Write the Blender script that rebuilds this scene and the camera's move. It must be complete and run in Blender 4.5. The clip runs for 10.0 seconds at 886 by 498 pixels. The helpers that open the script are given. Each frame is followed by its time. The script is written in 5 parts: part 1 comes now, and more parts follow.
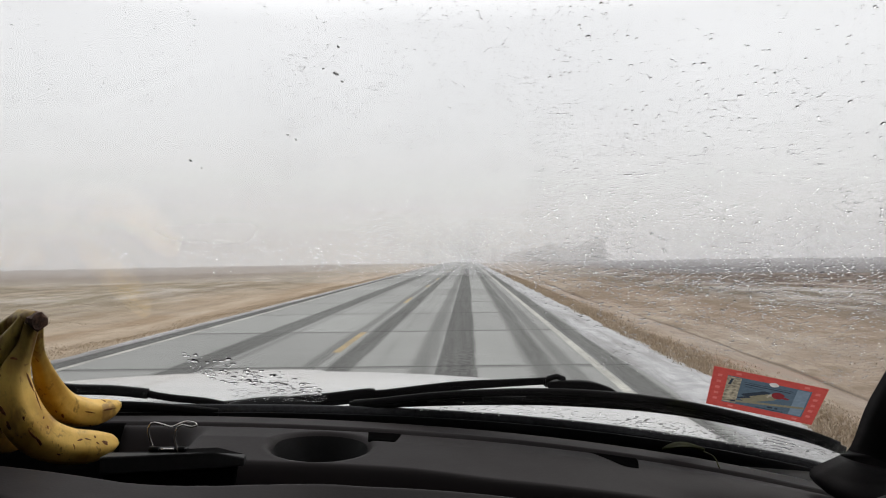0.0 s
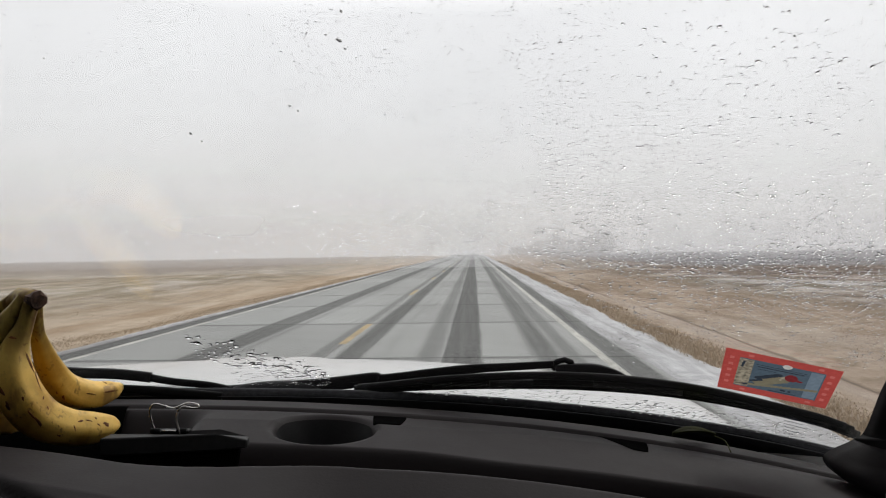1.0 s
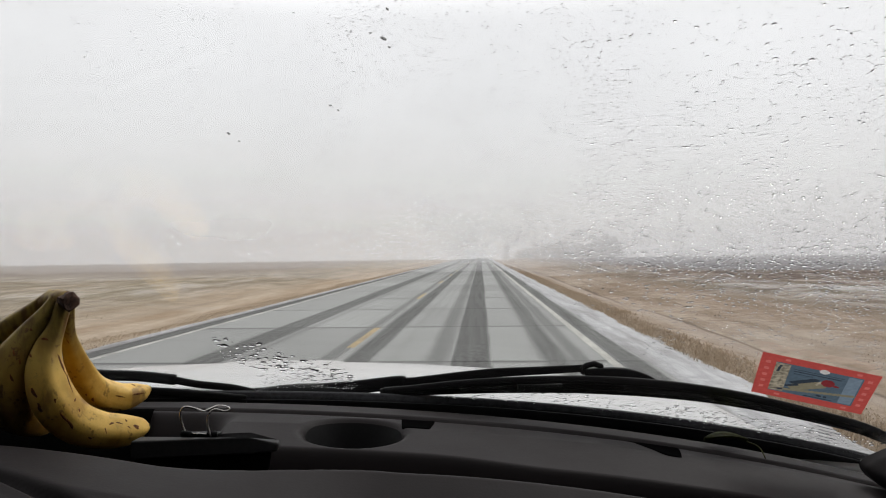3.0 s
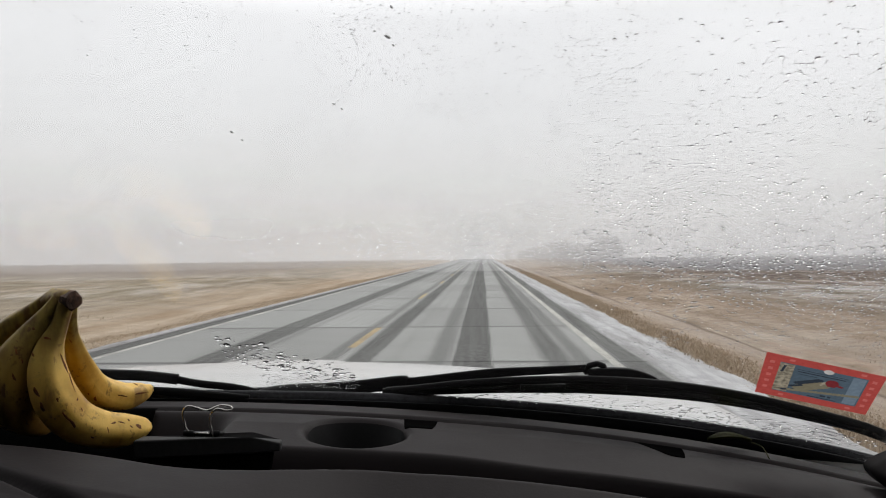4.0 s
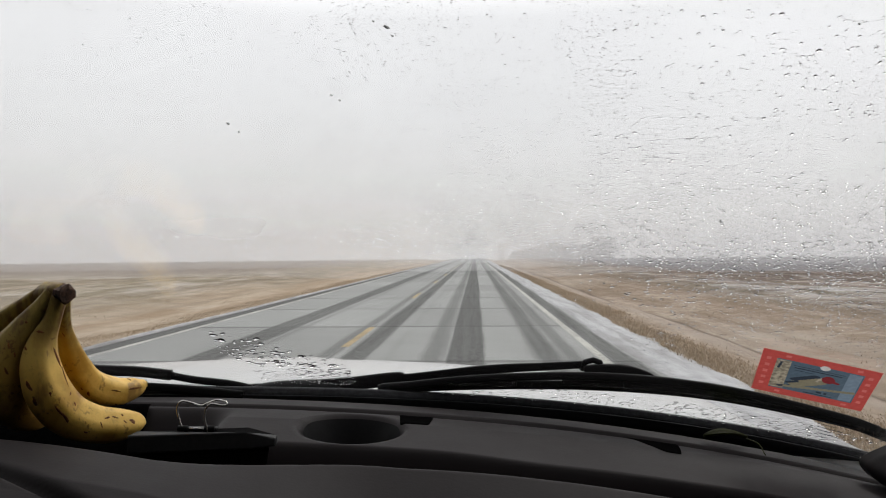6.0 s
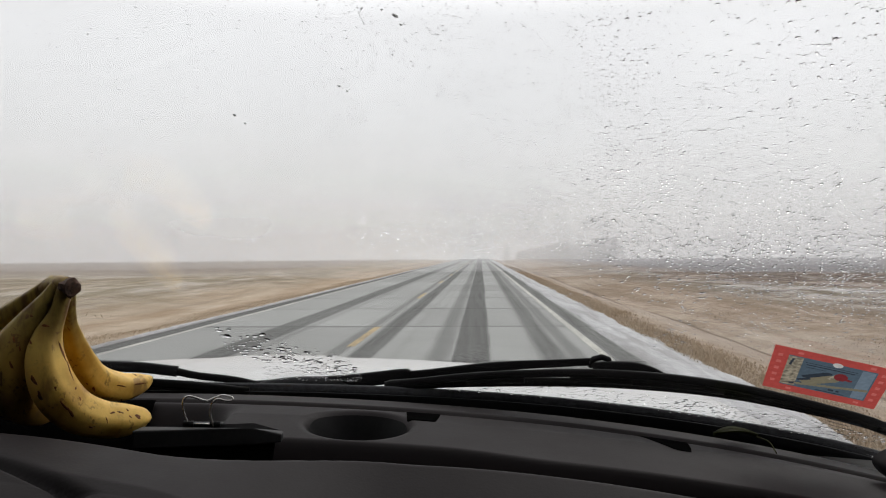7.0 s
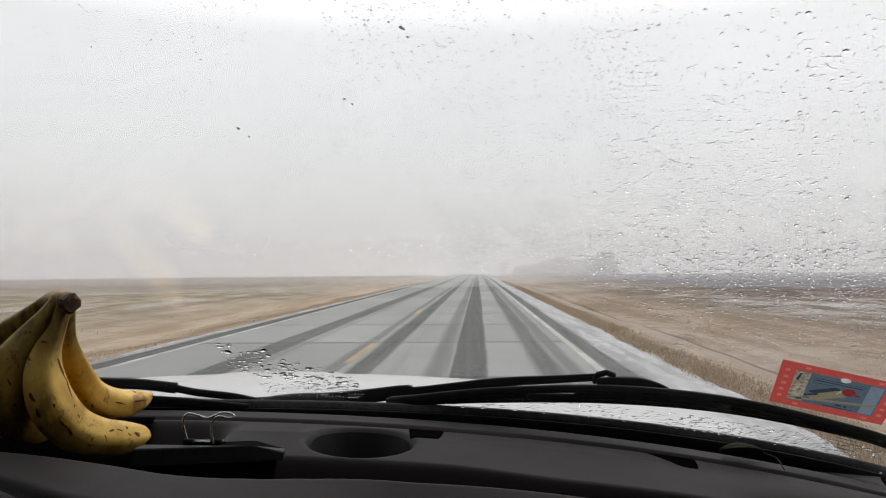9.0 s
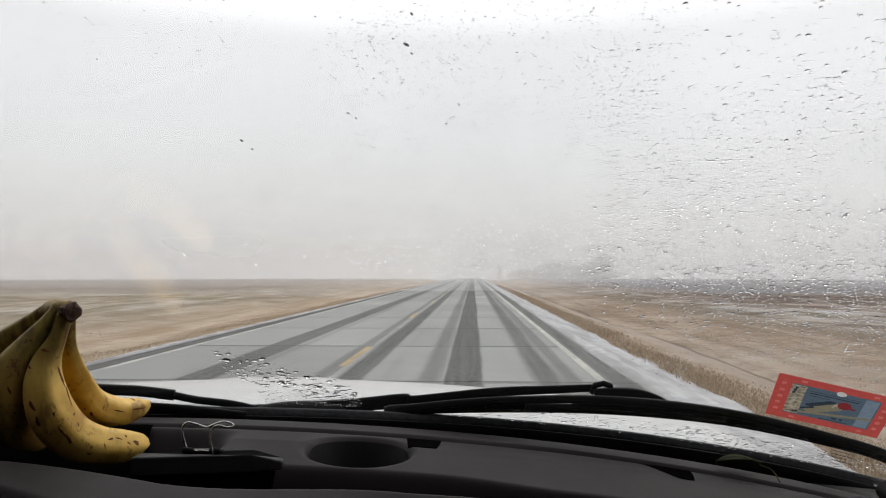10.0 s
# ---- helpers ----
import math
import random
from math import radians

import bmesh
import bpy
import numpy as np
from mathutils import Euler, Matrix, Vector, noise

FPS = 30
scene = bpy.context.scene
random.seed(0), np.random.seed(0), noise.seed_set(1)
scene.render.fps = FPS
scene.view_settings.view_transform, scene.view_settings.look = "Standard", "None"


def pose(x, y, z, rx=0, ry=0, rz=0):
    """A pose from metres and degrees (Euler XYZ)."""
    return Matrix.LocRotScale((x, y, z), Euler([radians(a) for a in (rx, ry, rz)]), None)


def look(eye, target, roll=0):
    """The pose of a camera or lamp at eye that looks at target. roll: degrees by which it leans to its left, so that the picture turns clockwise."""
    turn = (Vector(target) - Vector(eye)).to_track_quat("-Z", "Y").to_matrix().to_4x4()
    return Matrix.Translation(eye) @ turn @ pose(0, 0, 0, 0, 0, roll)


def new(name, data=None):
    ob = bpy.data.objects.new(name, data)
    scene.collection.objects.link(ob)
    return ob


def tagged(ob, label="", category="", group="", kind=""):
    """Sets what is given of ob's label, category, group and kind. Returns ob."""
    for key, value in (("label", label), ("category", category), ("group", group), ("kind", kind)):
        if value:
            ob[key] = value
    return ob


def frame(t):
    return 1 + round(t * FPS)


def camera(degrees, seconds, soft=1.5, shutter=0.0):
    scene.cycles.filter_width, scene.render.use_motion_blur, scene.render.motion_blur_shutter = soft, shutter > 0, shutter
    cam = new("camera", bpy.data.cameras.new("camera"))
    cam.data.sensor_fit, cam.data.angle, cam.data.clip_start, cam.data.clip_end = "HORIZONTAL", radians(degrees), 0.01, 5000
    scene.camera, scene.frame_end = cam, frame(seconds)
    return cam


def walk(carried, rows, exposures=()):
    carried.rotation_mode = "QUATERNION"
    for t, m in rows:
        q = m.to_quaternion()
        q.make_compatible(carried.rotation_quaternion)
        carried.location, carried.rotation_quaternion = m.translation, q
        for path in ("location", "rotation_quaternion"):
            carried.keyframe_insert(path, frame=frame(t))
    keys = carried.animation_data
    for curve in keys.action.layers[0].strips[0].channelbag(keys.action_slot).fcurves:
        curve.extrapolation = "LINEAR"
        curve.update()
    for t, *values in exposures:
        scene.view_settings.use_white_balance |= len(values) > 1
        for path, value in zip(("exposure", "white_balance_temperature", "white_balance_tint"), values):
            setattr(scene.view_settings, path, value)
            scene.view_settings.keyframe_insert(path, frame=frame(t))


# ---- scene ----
from mathutils.bvhtree import BVHTree
cam = camera(61.5, 10.0, soft=1.1)
PATH = [
    (0, (0.053, 0.042, 1.406), (-0.013, 2.041, 1.429), -0.9),
    (0.5, (0.049, 0.05, 1.402), (-0.029, 2.048, 1.419), -0.5),
    (1, (0.052, 0.057, 1.393), (-0.03, 2.055, 1.396), -0.9),
    (1.5, (0.051, 0.054, 1.395), (-0.021, 2.053, 1.392), -0.8),
    (2, (0.046, 0.055, 1.396), (-0.028, 2.054, 1.399), -0.8),
    (2.5, (0.029, 0.06, 1.393), (-0.064, 2.058, 1.406), -0.9),
    (4, (0.025, 0.065, 1.391), (-0.079, 2.063, 1.405), -0.7),
    (4.5, (0.022, 0.066, 1.391), (-0.069, 2.064, 1.403), -0.5),
    (5, (0.024, 0.066, 1.387), (-0.06, 2.064, 1.402), -0.5),
    (5.5, (0.023, 0.066, 1.388), (-0.062, 2.064, 1.401), -0.5),
    (7, (0.019, 0.075, 1.381), (-0.082, 2.072, 1.395), -0.4),
    (7.5, (0.016, 0.075, 1.385), (-0.119, 2.071, 1.395), -0.0),
    (8, (0.008, 0.082, 1.381), (-0.146, 2.075, 1.422), -0.3),
    (8.5, (0.007, 0.083, 1.38), (-0.124, 2.079, 1.429), 0.0),
    (9, (0.012, 0.081, 1.38), (-0.08, 2.078, 1.436), -0.5),
    (9.5, (0.008, 0.08, 1.38), (-0.063, 2.078, 1.445), -0.2),
    (10, (0.008, 0.077, 1.387), (-0.072, 2.074, 1.453), 0.0),
]
walk(cam, [(t, look(eye, target, roll)) for t, eye, target, roll in PATH])

# ---- world, sun ----
world = bpy.data.worlds.new("overcast_sky")
scene.world = world
world.use_nodes = True
wn, wl = world.node_tree.nodes, world.node_tree.links
wn.clear()
w_out = wn.new("ShaderNodeOutputWorld")
w_bg = wn.new("ShaderNodeBackground")
w_sky = wn.new("ShaderNodeTexSky")
w_sky.sky_type, w_sky.sun_disc = "NISHITA", False
w_sky.sun_elevation, w_sky.sun_rotation = radians(48), radians(35)
w_scale = wn.new("ShaderNodeVectorMath")
w_scale.operation = "SCALE"
w_scale.inputs["Scale"].default_value = 0.1
wl.new(w_sky.outputs[0], w_scale.inputs[0])
w_co = wn.new("ShaderNodeTexCoord")
w_sep = wn.new("ShaderNodeSeparateXYZ")
wl.new(w_co.outputs["Generated"], w_sep.inputs[0])
w_ramp = wn.new("ShaderNodeValToRGB")
w_ramp.color_ramp.elements[0].position = 0.0
w_ramp.color_ramp.elements[0].color = (0.835, 0.834, 0.833, 1)
w_ramp.color_ramp.elements[1].position = 1.0
w_ramp.color_ramp.elements[1].color = (0.88, 0.88, 0.89, 1)
w_high = w_ramp.color_ramp.elements.new(0.37)
w_high.color = (1.45, 1.45, 1.46, 1)
w_mid = w_ramp.color_ramp.elements.new(0.30)
w_mid.color = (0.985, 0.986, 0.992, 1)
wl.new(w_sep.outputs["Z"], w_ramp.inputs[0])
w_noise = wn.new("ShaderNodeTexNoise")
w_noise.inputs["Scale"].default_value = 2.2
w_noise.inputs["Detail"].default_value = 4
wl.new(w_co.outputs["Generated"], w_noise.inputs["Vector"])
w_cloud = wn.new("ShaderNodeMapRange")
w_cloud.inputs["From Min"].default_value, w_cloud.inputs["From Max"].default_value = 0.3, 0.7
w_cloud.inputs["To Min"].default_value, w_cloud.inputs["To Max"].default_value = 0.95, 1.05
wl.new(w_noise.outputs[0], w_cloud.inputs[0])
w_mul = wn.new("ShaderNodeVectorMath")
w_mul.operation = "SCALE"
wl.new(w_ramp.outputs[0], w_mul.inputs[0])
wl.new(w_cloud.outputs[0], w_mul.inputs["Scale"])
w_mix = wn.new("ShaderNodeMix")
w_mix.data_type = "RGBA"
w_mix.inputs["Factor"].default_value = 0.93
wl.new(w_scale.outputs[0], w_mix.inputs["A"])
wl.new(w_mul.outputs[0], w_mix.inputs["B"])
wl.new(w_mix.outputs["Result"], w_bg.inputs["Color"])
w_bg.inputs["Strength"].default_value = 1.0
wl.new(w_bg.outputs[0], w_out.inputs[0])

sun = new("sun", bpy.data.lights.new("sun", "SUN"))
sun.data.energy, sun.data.angle, sun.data.color = 1.0, radians(25), (1.0, 0.97, 0.93)
sun.matrix_world = look((8.0, 11.0, 15.0), (0, 0, 0))


# ---- material helpers ----
class Shader:
    """A node material with a few short cuts."""

    def __init__(self, name):
        self.mat = bpy.data.materials.new(name)
        self.mat.use_nodes = True
        self.t = self.mat.node_tree
        self.t.nodes.clear()
        self.out = self.t.nodes.new("ShaderNodeOutputMaterial")

    def node(self, kind, **values):
        n = self.t.nodes.new(kind)
        for k, v in values.items():
            n.inputs[k.replace("_", " ")].default_value = v
        return n

    def link(self, a, b):
        self.t.links.new(a, b)

    def coord(self, kind="Object", scale=(1, 1, 1)):
        c = self.t.nodes.new("ShaderNodeTexCoord")
        m = self.node("ShaderNodeMapping")
        m.inputs["Scale"].default_value = scale
        self.link(c.outputs[kind], m.inputs["Vector"])
        return m.outputs[0]

    def place(self, scale=(1, 1, 1)):
        g = self.t.nodes.new("ShaderNodeNewGeometry")
        m = self.node("ShaderNodeMapping")
        m.inputs["Scale"].default_value = scale
        self.link(g.outputs["Position"], m.inputs["Vector"])
        return m.outputs[0]

    def noise(self, vector, scale, detail=4.0, rough=0.55):
        n = self.node("ShaderNodeTexNoise", Scale=scale, Detail=detail, Roughness=rough)
        self.link(vector, n.inputs["Vector"])
        return n.outputs[0]

    def span(self, value, a, b, c=0.0, d=1.0):
        n = self.t.nodes.new("ShaderNodeMapRange")
        n.interpolation_type = "SMOOTHSTEP"
        for k, v in zip(("From Min", "From Max", "To Min", "To Max"), (a, b, c, d)):
            n.inputs[k].default_value = v
        self.link(value, n.inputs["Value"])
        return n.outputs[0]

    def calc(self, op, a, b):
        n = self.t.nodes.new("ShaderNodeMath")
        n.operation = op
        for i, v in enumerate((a, b)):
            if isinstance(v, (int, float)):
                n.inputs[i].default_value = v
            else:
                self.link(v, n.inputs[i])
        return n.outputs[0]

    def mix(self, fac, a, b):
        n = self.t.nodes.new("ShaderNodeMix")
        n.data_type = "RGBA"
        for k, v in (("Factor", fac), ("A", a), ("B", b)):
            if isinstance(v, tuple):
                n.inputs[k].default_value = (*v, 1) if len(v) == 3 else v
            elif isinstance(v, (int, float)):
                n.inputs[k].default_value = v
            else:
                self.link(v, n.inputs[k])
        return n.outputs["Result"]

    def finish(self, colour, rough=0.8, metal=0.0, bump=None, strength=0.3, distance=0.01, coat=0.0, spec=0.5):
        p = self.t.nodes.new("ShaderNodeBsdfPrincipled")
        for k, v in (("Base Color", colour), ("Roughness", rough), ("Metallic", metal), ("Coat Weight", coat), ("Specular IOR Level", spec)):
            if isinstance(v, tuple):
                p.inputs[k].default_value = (*v, 1)
            elif isinstance(v, (int, float)):
                p.inputs[k].default_value = v
            else:
                self.link(v, p.inputs[k])
        if bump is not None:
            b = self.node("ShaderNodeBump", Strength=strength, Distance=distance)
            self.link(bump, b.inputs["Height"])
            self.link(b.outputs[0], p.inputs["Normal"])
        self.link(p.outputs[0], self.out.inputs[0])
        return self.mat


def plain(name, colour, rough=0.6, metal=0.0, grain=60.0, amount=0.12, bump=0.15, distance=0.002, spec=0.5):
    """A surface of one colour with fine grain and broad unevenness."""
    s = Shader(name)
    fine = s.noise(s.coord(), grain, 5)
    broad = s.noise(s.coord(), grain * 0.06, 3)
    m = s.calc("ADD", s.calc("MULTIPLY", fine, 0.5), s.calc("MULTIPLY", broad, 0.5))
    dark = tuple(c * (1 - amount * 1.6) for c in colour)
    light = tuple(min(1, c * (1 + amount * 1.6)) for c in colour)
    r = s.span(broad, 0.3, 0.7, max(0.02, rough - 0.08 * min(1, amount * 8)), min(1, rough + 0.08 * min(1, amount * 8)))
    return s.finish(s.mix(s.span(m, 0.3, 0.7), dark, light), r, metal, fine, bump, distance, spec=spec)


# ---- materials ----
def ground_material():
    s = Shader("winter_grassland")
    x, y, z = (lambda n: (s.link(s.place(), n.inputs[0]), n.outputs)[1])(s.t.nodes.new("ShaderNodeSeparateXYZ"))
    streak = s.noise(s.place((1.0, 0.10, 1.0)), 0.9, 6, 0.62)
    fine = s.noise(s.place((1.0, 0.45, 1.0)), 7.0, 6, 0.7)
    patch = s.noise(s.place((1.0, 0.30, 1.0)), 0.16, 5, 0.6)
    clump = s.noise(s.place((1.0, 0.28, 1.0)), 0.75, 6, 0.66)
    tuft = s.noise(s.place((1.0, 0.7, 1.0)), 2.6, 6, 0.7)
    grass = s.mix(s.span(streak, 0.36, 0.64), (0.26, 0.195, 0.14), (0.42, 0.345, 0.275))
    grass = s.mix(s.span(tuft, 0.42, 0.62, 0.0, 0.6), grass, (0.185, 0.135, 0.092))
    grass = s.mix(s.span(fine, 0.42, 0.72, 0.0, 0.5), grass, (0.155, 0.115, 0.08))
    grass = s.mix(s.span(patch, 0.48, 0.66, 0.0, 0.6), grass, (0.40, 0.345, 0.29))
    # stubble fields beyond the ditches
    stubble = s.mix(s.span(clump, 0.38, 0.62), (0.165, 0.125, 0.105), (0.42, 0.36, 0.31))
    stubble = s.mix(s.span(tuft, 0.46, 0.60, 0.0, 0.55), stubble, (0.095, 0.068, 0.058))
    stubble = s.mix(s.span(patch, 0.38, 0.55, 0.0, 0.4), stubble, (0.17, 0.165, 0.11))
    edge = s.calc("MULTIPLY", s.calc("SUBTRACT", patch, 0.5), 9.0)
    right = s.span(s.calc("ADD", x, edge), 8.5, 11.5)
    left = s.span(s.calc("ADD", x, edge), -14.0, -10.5, 1.0, 0.0)
    west = s.span(x, -6.5, -5.5, 1.0, 0.0)
    gold = s.mix(s.span(streak, 0.36, 0.62), (0.35, 0.26, 0.175), (0.50, 0.41, 0.31))
    gold = s.mix(s.span(tuft, 0.44, 0.64, 0.0, 0.45), gold, (0.27, 0.20, 0.125))
    grass = s.mix(s.calc("MULTIPLY", west, 0.85), grass, gold)
    olive = s.mix(s.span(clump, 0.40, 0.60), (0.275, 0.235, 0.165), (0.42, 0.355, 0.27))
    stubble = s.mix(s.calc("MULTIPLY", west, 0.8), stubble, olive)
    mottle = s.noise(s.place((0.8, 1.0, 1.0)), 0.30, 6, 0.68)
    east = s.span(x, -6.5, -5.5, 0.35, 1.0)
    stubble = s.mix(s.calc("MULTIPLY", s.span(mottle, 0.50, 0.60, 0.0, 0.6), east), stubble, (0.115, 0.082, 0.068))
    stubble = s.mix(s.calc("MULTIPLY", s.span(mottle, 0.36, 0.45, 0.65, 0.0), east), stubble, (0.47, 0.41, 0.36))
    grass = s.mix(s.calc("MULTIPLY", s.span(mottle, 0.50, 0.62, 0.0, 0.30), east), grass, (0.20, 0.145, 0.10))
    grass = s.mix(s.span(mottle, 0.36, 0.46, 0.40, 0.0), grass, (0.46, 0.395, 0.32))
    col = s.mix(s.calc("MAXIMUM", right, left), grass, stubble)
    # snow caught in the stubble
    snow = s.span(s.calc("ADD", s.calc("ADD", s.calc("MULTIPLY", clump, 0.45), s.calc("MULTIPLY", tuft, 0.25)), s.calc("MULTIPLY", patch, 0.30)), 0.50, 0.57, 0.0, 0.6)
    fields = s.calc("MAXIMUM", s.span(x, 8.0, 15.0), s.span(x, -16.0, -10.0, 0.42, 0.0))
    snow = s.calc("MULTIPLY", snow, fields)
    near = s.span(s.calc("ADD", y, s.calc("MULTIPLY", edge, 3.0)), 55.0, 85.0, 1.0, 0.12)
    col = s.mix(s.calc("MULTIPLY", snow, near), col, (0.58, 0.58, 0.59))
    # a strip of dead weeds before the dark ploughed land far off
    weeds = s.calc("MULTIPLY", s.span(s.calc("ADD", x, edge), 11.0, 16.0), s.calc("MULTIPLY", s.span(s.calc("ADD", y, s.calc("MULTIPLY", edge, 2.0)), 36.0, 41.0), s.span(tuft, 0.36, 0.58)))
    col = s.mix(s.calc("MULTIPLY", weeds, 0.8), col, (0.085, 0.055, 0.045))
    plough = s.calc("MULTIPLY", s.span(s.calc("ADD", x, edge), 15.0, 22.0), s.span(s.calc("ADD", y, s.calc("MULTIPLY", edge, 2.0)), 50.0, 66.0))
    col = s.mix(s.calc("MULTIPLY", plough, 0.85), col, s.mix(s.span(streak, 0.3, 0.7), (0.10, 0.10, 0.112), (0.165, 0.16, 0.172)))
    fallow = s.calc("MULTIPLY", s.span(s.calc("ADD", x, edge), -26.0, -14.0, 1.0, 0.0), s.span(s.calc("ADD", y, s.calc("MULTIPLY", edge, 2.0)), 52.0, 70.0))
    col = s.mix(s.calc("MULTIPLY", fallow, 0.7), col, s.mix(s.span(streak, 0.3, 0.7), (0.13, 0.095, 0.078), (0.22, 0.175, 0.145)))
    # a belt of darker dead growth beside the shoulder, and paler mown strips
    belt = s.calc("MULTIPLY", s.span(s.calc("ADD", x, s.calc("MULTIPLY", s.calc("SUBTRACT", clump, 0.5), 1.2)), 2.6, 2.8), s.span(s.calc("ADD", x, s.calc("MULTIPLY", s.calc("SUBTRACT", clump, 0.5), 1.2)), 3.3, 4.0, 1.0, 0.0))
    col = s.mix(s.calc("MULTIPLY", belt, 0.35), col, (0.19, 0.148, 0.10))
    mown = s.noise(s.place((1.0, 0.008, 1.0)), 0.55, 3, 0.6)
    col = s.mix(s.span(mown, 0.50, 0.66, 0.0, 0.45), col, (0.185, 0.14, 0.10))
    # wheel ruts of the field track
    wob = s.calc("ADD", x, s.calc("MULTIPLY", s.calc("SUBTRACT", streak, 0.5), 0.7))
    rut = s.calc("MULTIPLY", s.span(wob, 5.15, 5.30), s.span(wob, 5.34, 5.46, 1.0, 0.0))
    pale = s.calc("MULTIPLY", s.span(wob, 4.35, 4.75), s.span(wob, 5.0, 5.25, 1.0, 0.0))
    col = s.mix(s.calc("MULTIPLY", pale, 0.5), col, (0.40, 0.345, 0.295))
    col = s.mix(s.calc("MULTIPLY", rut, 0.8), col, (0.12, 0.092, 0.072))
    bump = s.calc("ADD", fine, s.calc("MULTIPLY", clump, 1.5))
    return s.finish(col, 0.95, 0.0, bump, 0.5, 0.08, spec=0.15)


def concrete_material():
    """Wet concrete with a film of slush, cleared to dark wheel tracks that run along the lane."""
    s = Shader("slushy_concrete")
    x, y, z = (lambda n: (s.link(s.place(), n.inputs[0]), n.outputs)[1])(s.t.nodes.new("ShaderNodeSeparateXYZ"))
    along = s.noise(s.place((1.0, 0.06, 1.0)), 2.2, 5, 0.6)
    fine = s.noise(s.place((1.0, 0.5, 1.0)), 14.0, 6, 0.65)
    broad = s.noise(s.place((1.0, 0.35, 1.0)), 0.5, 4, 0.55)
    wx = s.calc("ADD", x, s.calc("MULTIPLY", s.calc("SUBTRACT", along, 0.5), 0.12))
    wx = s.calc("ADD", wx, s.calc("MULTIPLY", s.calc("SUBTRACT", fine, 0.5), 0.10))
    comb = s.noise(s.place((1.0, 0.025, 1.0)), 9.0, 4, 0.6)
    wx = s.calc("ADD", wx, s.calc("MULTIPLY", s.calc("SUBTRACT", comb, 0.5), 0.09))
    track = None
    for a, b, depth, soft in ((-3.92, -3.40, 0.9, 0.07), (-3.32, -3.20, 0.4, 0.06), (-2.16, -1.95, 0.6, 0.07), (-1.82, -1.44, 0.95, 0.06), (-0.72, -0.42, 0.62, 0.08),
                              (-0.38, 0.15, 1.0, 0.03), (0.82, 1.16, 0.85, 0.09), (1.18, 1.42, 0.6, 0.06), (1.76, 2.06, 0.9, 0.05),
                              (-5.92, -5.44, 1.0, 0.03), (-1.22, -1.12, 0.16, 0.07)):
        band = s.calc("MULTIPLY", s.span(wx, a - soft, a + soft), s.span(wx, b - soft, b + soft, depth, 0.0))
        track = band if track is None else s.calc("MAXIMUM", track, band)
    beat = s.calc("FRACT", s.calc("DIVIDE", s.calc("SUBTRACT", s.calc("ADD", y, s.calc("MULTIPLY", fine, 0.10)), 14.35 - 2.325 - 46.5), 4.65), 0.0)
    damp = s.span(s.calc("ABSOLUTE", s.calc("SUBTRACT", beat, 0.5), 0.0), 0.012, 0.040, 0.55, 0.0)
    track = s.calc("MAXIMUM", track, damp)
    worn = s.calc("MULTIPLY", track, s.span(s.calc("ADD", fine, s.calc("MULTIPLY", comb, 0.9)), 0.62, 1.15, 1.0, 0.70))
    worn = s.calc("MAXIMUM", worn, s.span(comb, 0.56, 0.72, 0.0, 0.22))
    slush = s.mix(s.span(broad, 0.3, 0.7), (0.305, 0.312, 0.300), (0.375, 0.382, 0.370))
    slush = s.mix(s.span(fine, 0.35, 0.8, 0.0, 0.35), slush, (0.245, 0.249, 0.24))
    info = s.t.nodes.new("ShaderNodeObjectInfo")
    slush = s.mix(s.span(info.outputs["Random"], 0.0, 1.0, 0.0, 0.5), slush, (0.25, 0.254, 0.246))
    wet = s.mix(s.span(fine, 0.3, 0.75), (0.060, 0.060, 0.058), (0.095, 0.095, 0.091))
    return s.finish(s.mix(worn, slush, wet), 0.85, 0.0, fine, 0.25, 0.006, spec=0.12)


def snow_material():
    s = Shader("wet_snow")
    n = s.noise(s.place((1.0, 0.5, 1.0)), 6.0, 6, 0.65)
    d = s.noise(s.place((1.0, 0.08, 1.0)), 4.0, 6, 0.65)
    col = s.mix(s.span(n, 0.35, 0.7), (0.36, 0.362, 0.368), (0.54, 0.542, 0.55))
    col = s.mix(s.span(d, 0.44, 0.62, 0.0, 0.7), col, (0.27, 0.265, 0.26))
    return s.finish(col, 0.7, 0.0, n, 0.5, 0.03, spec=0.2)


def blades_material(name, a, b, c):
    s = Shader(name)
    g = s.t.nodes.new("ShaderNodeNewGeometry")
    r = g.outputs["Random Per Island"]
    col = s.mix(s.span(r, 0.0, 0.6), a, b)
    col = s.mix(s.span(r, 0.75, 1.0), col, c)
    return s.finish(col, 0.9, spec=0.1)


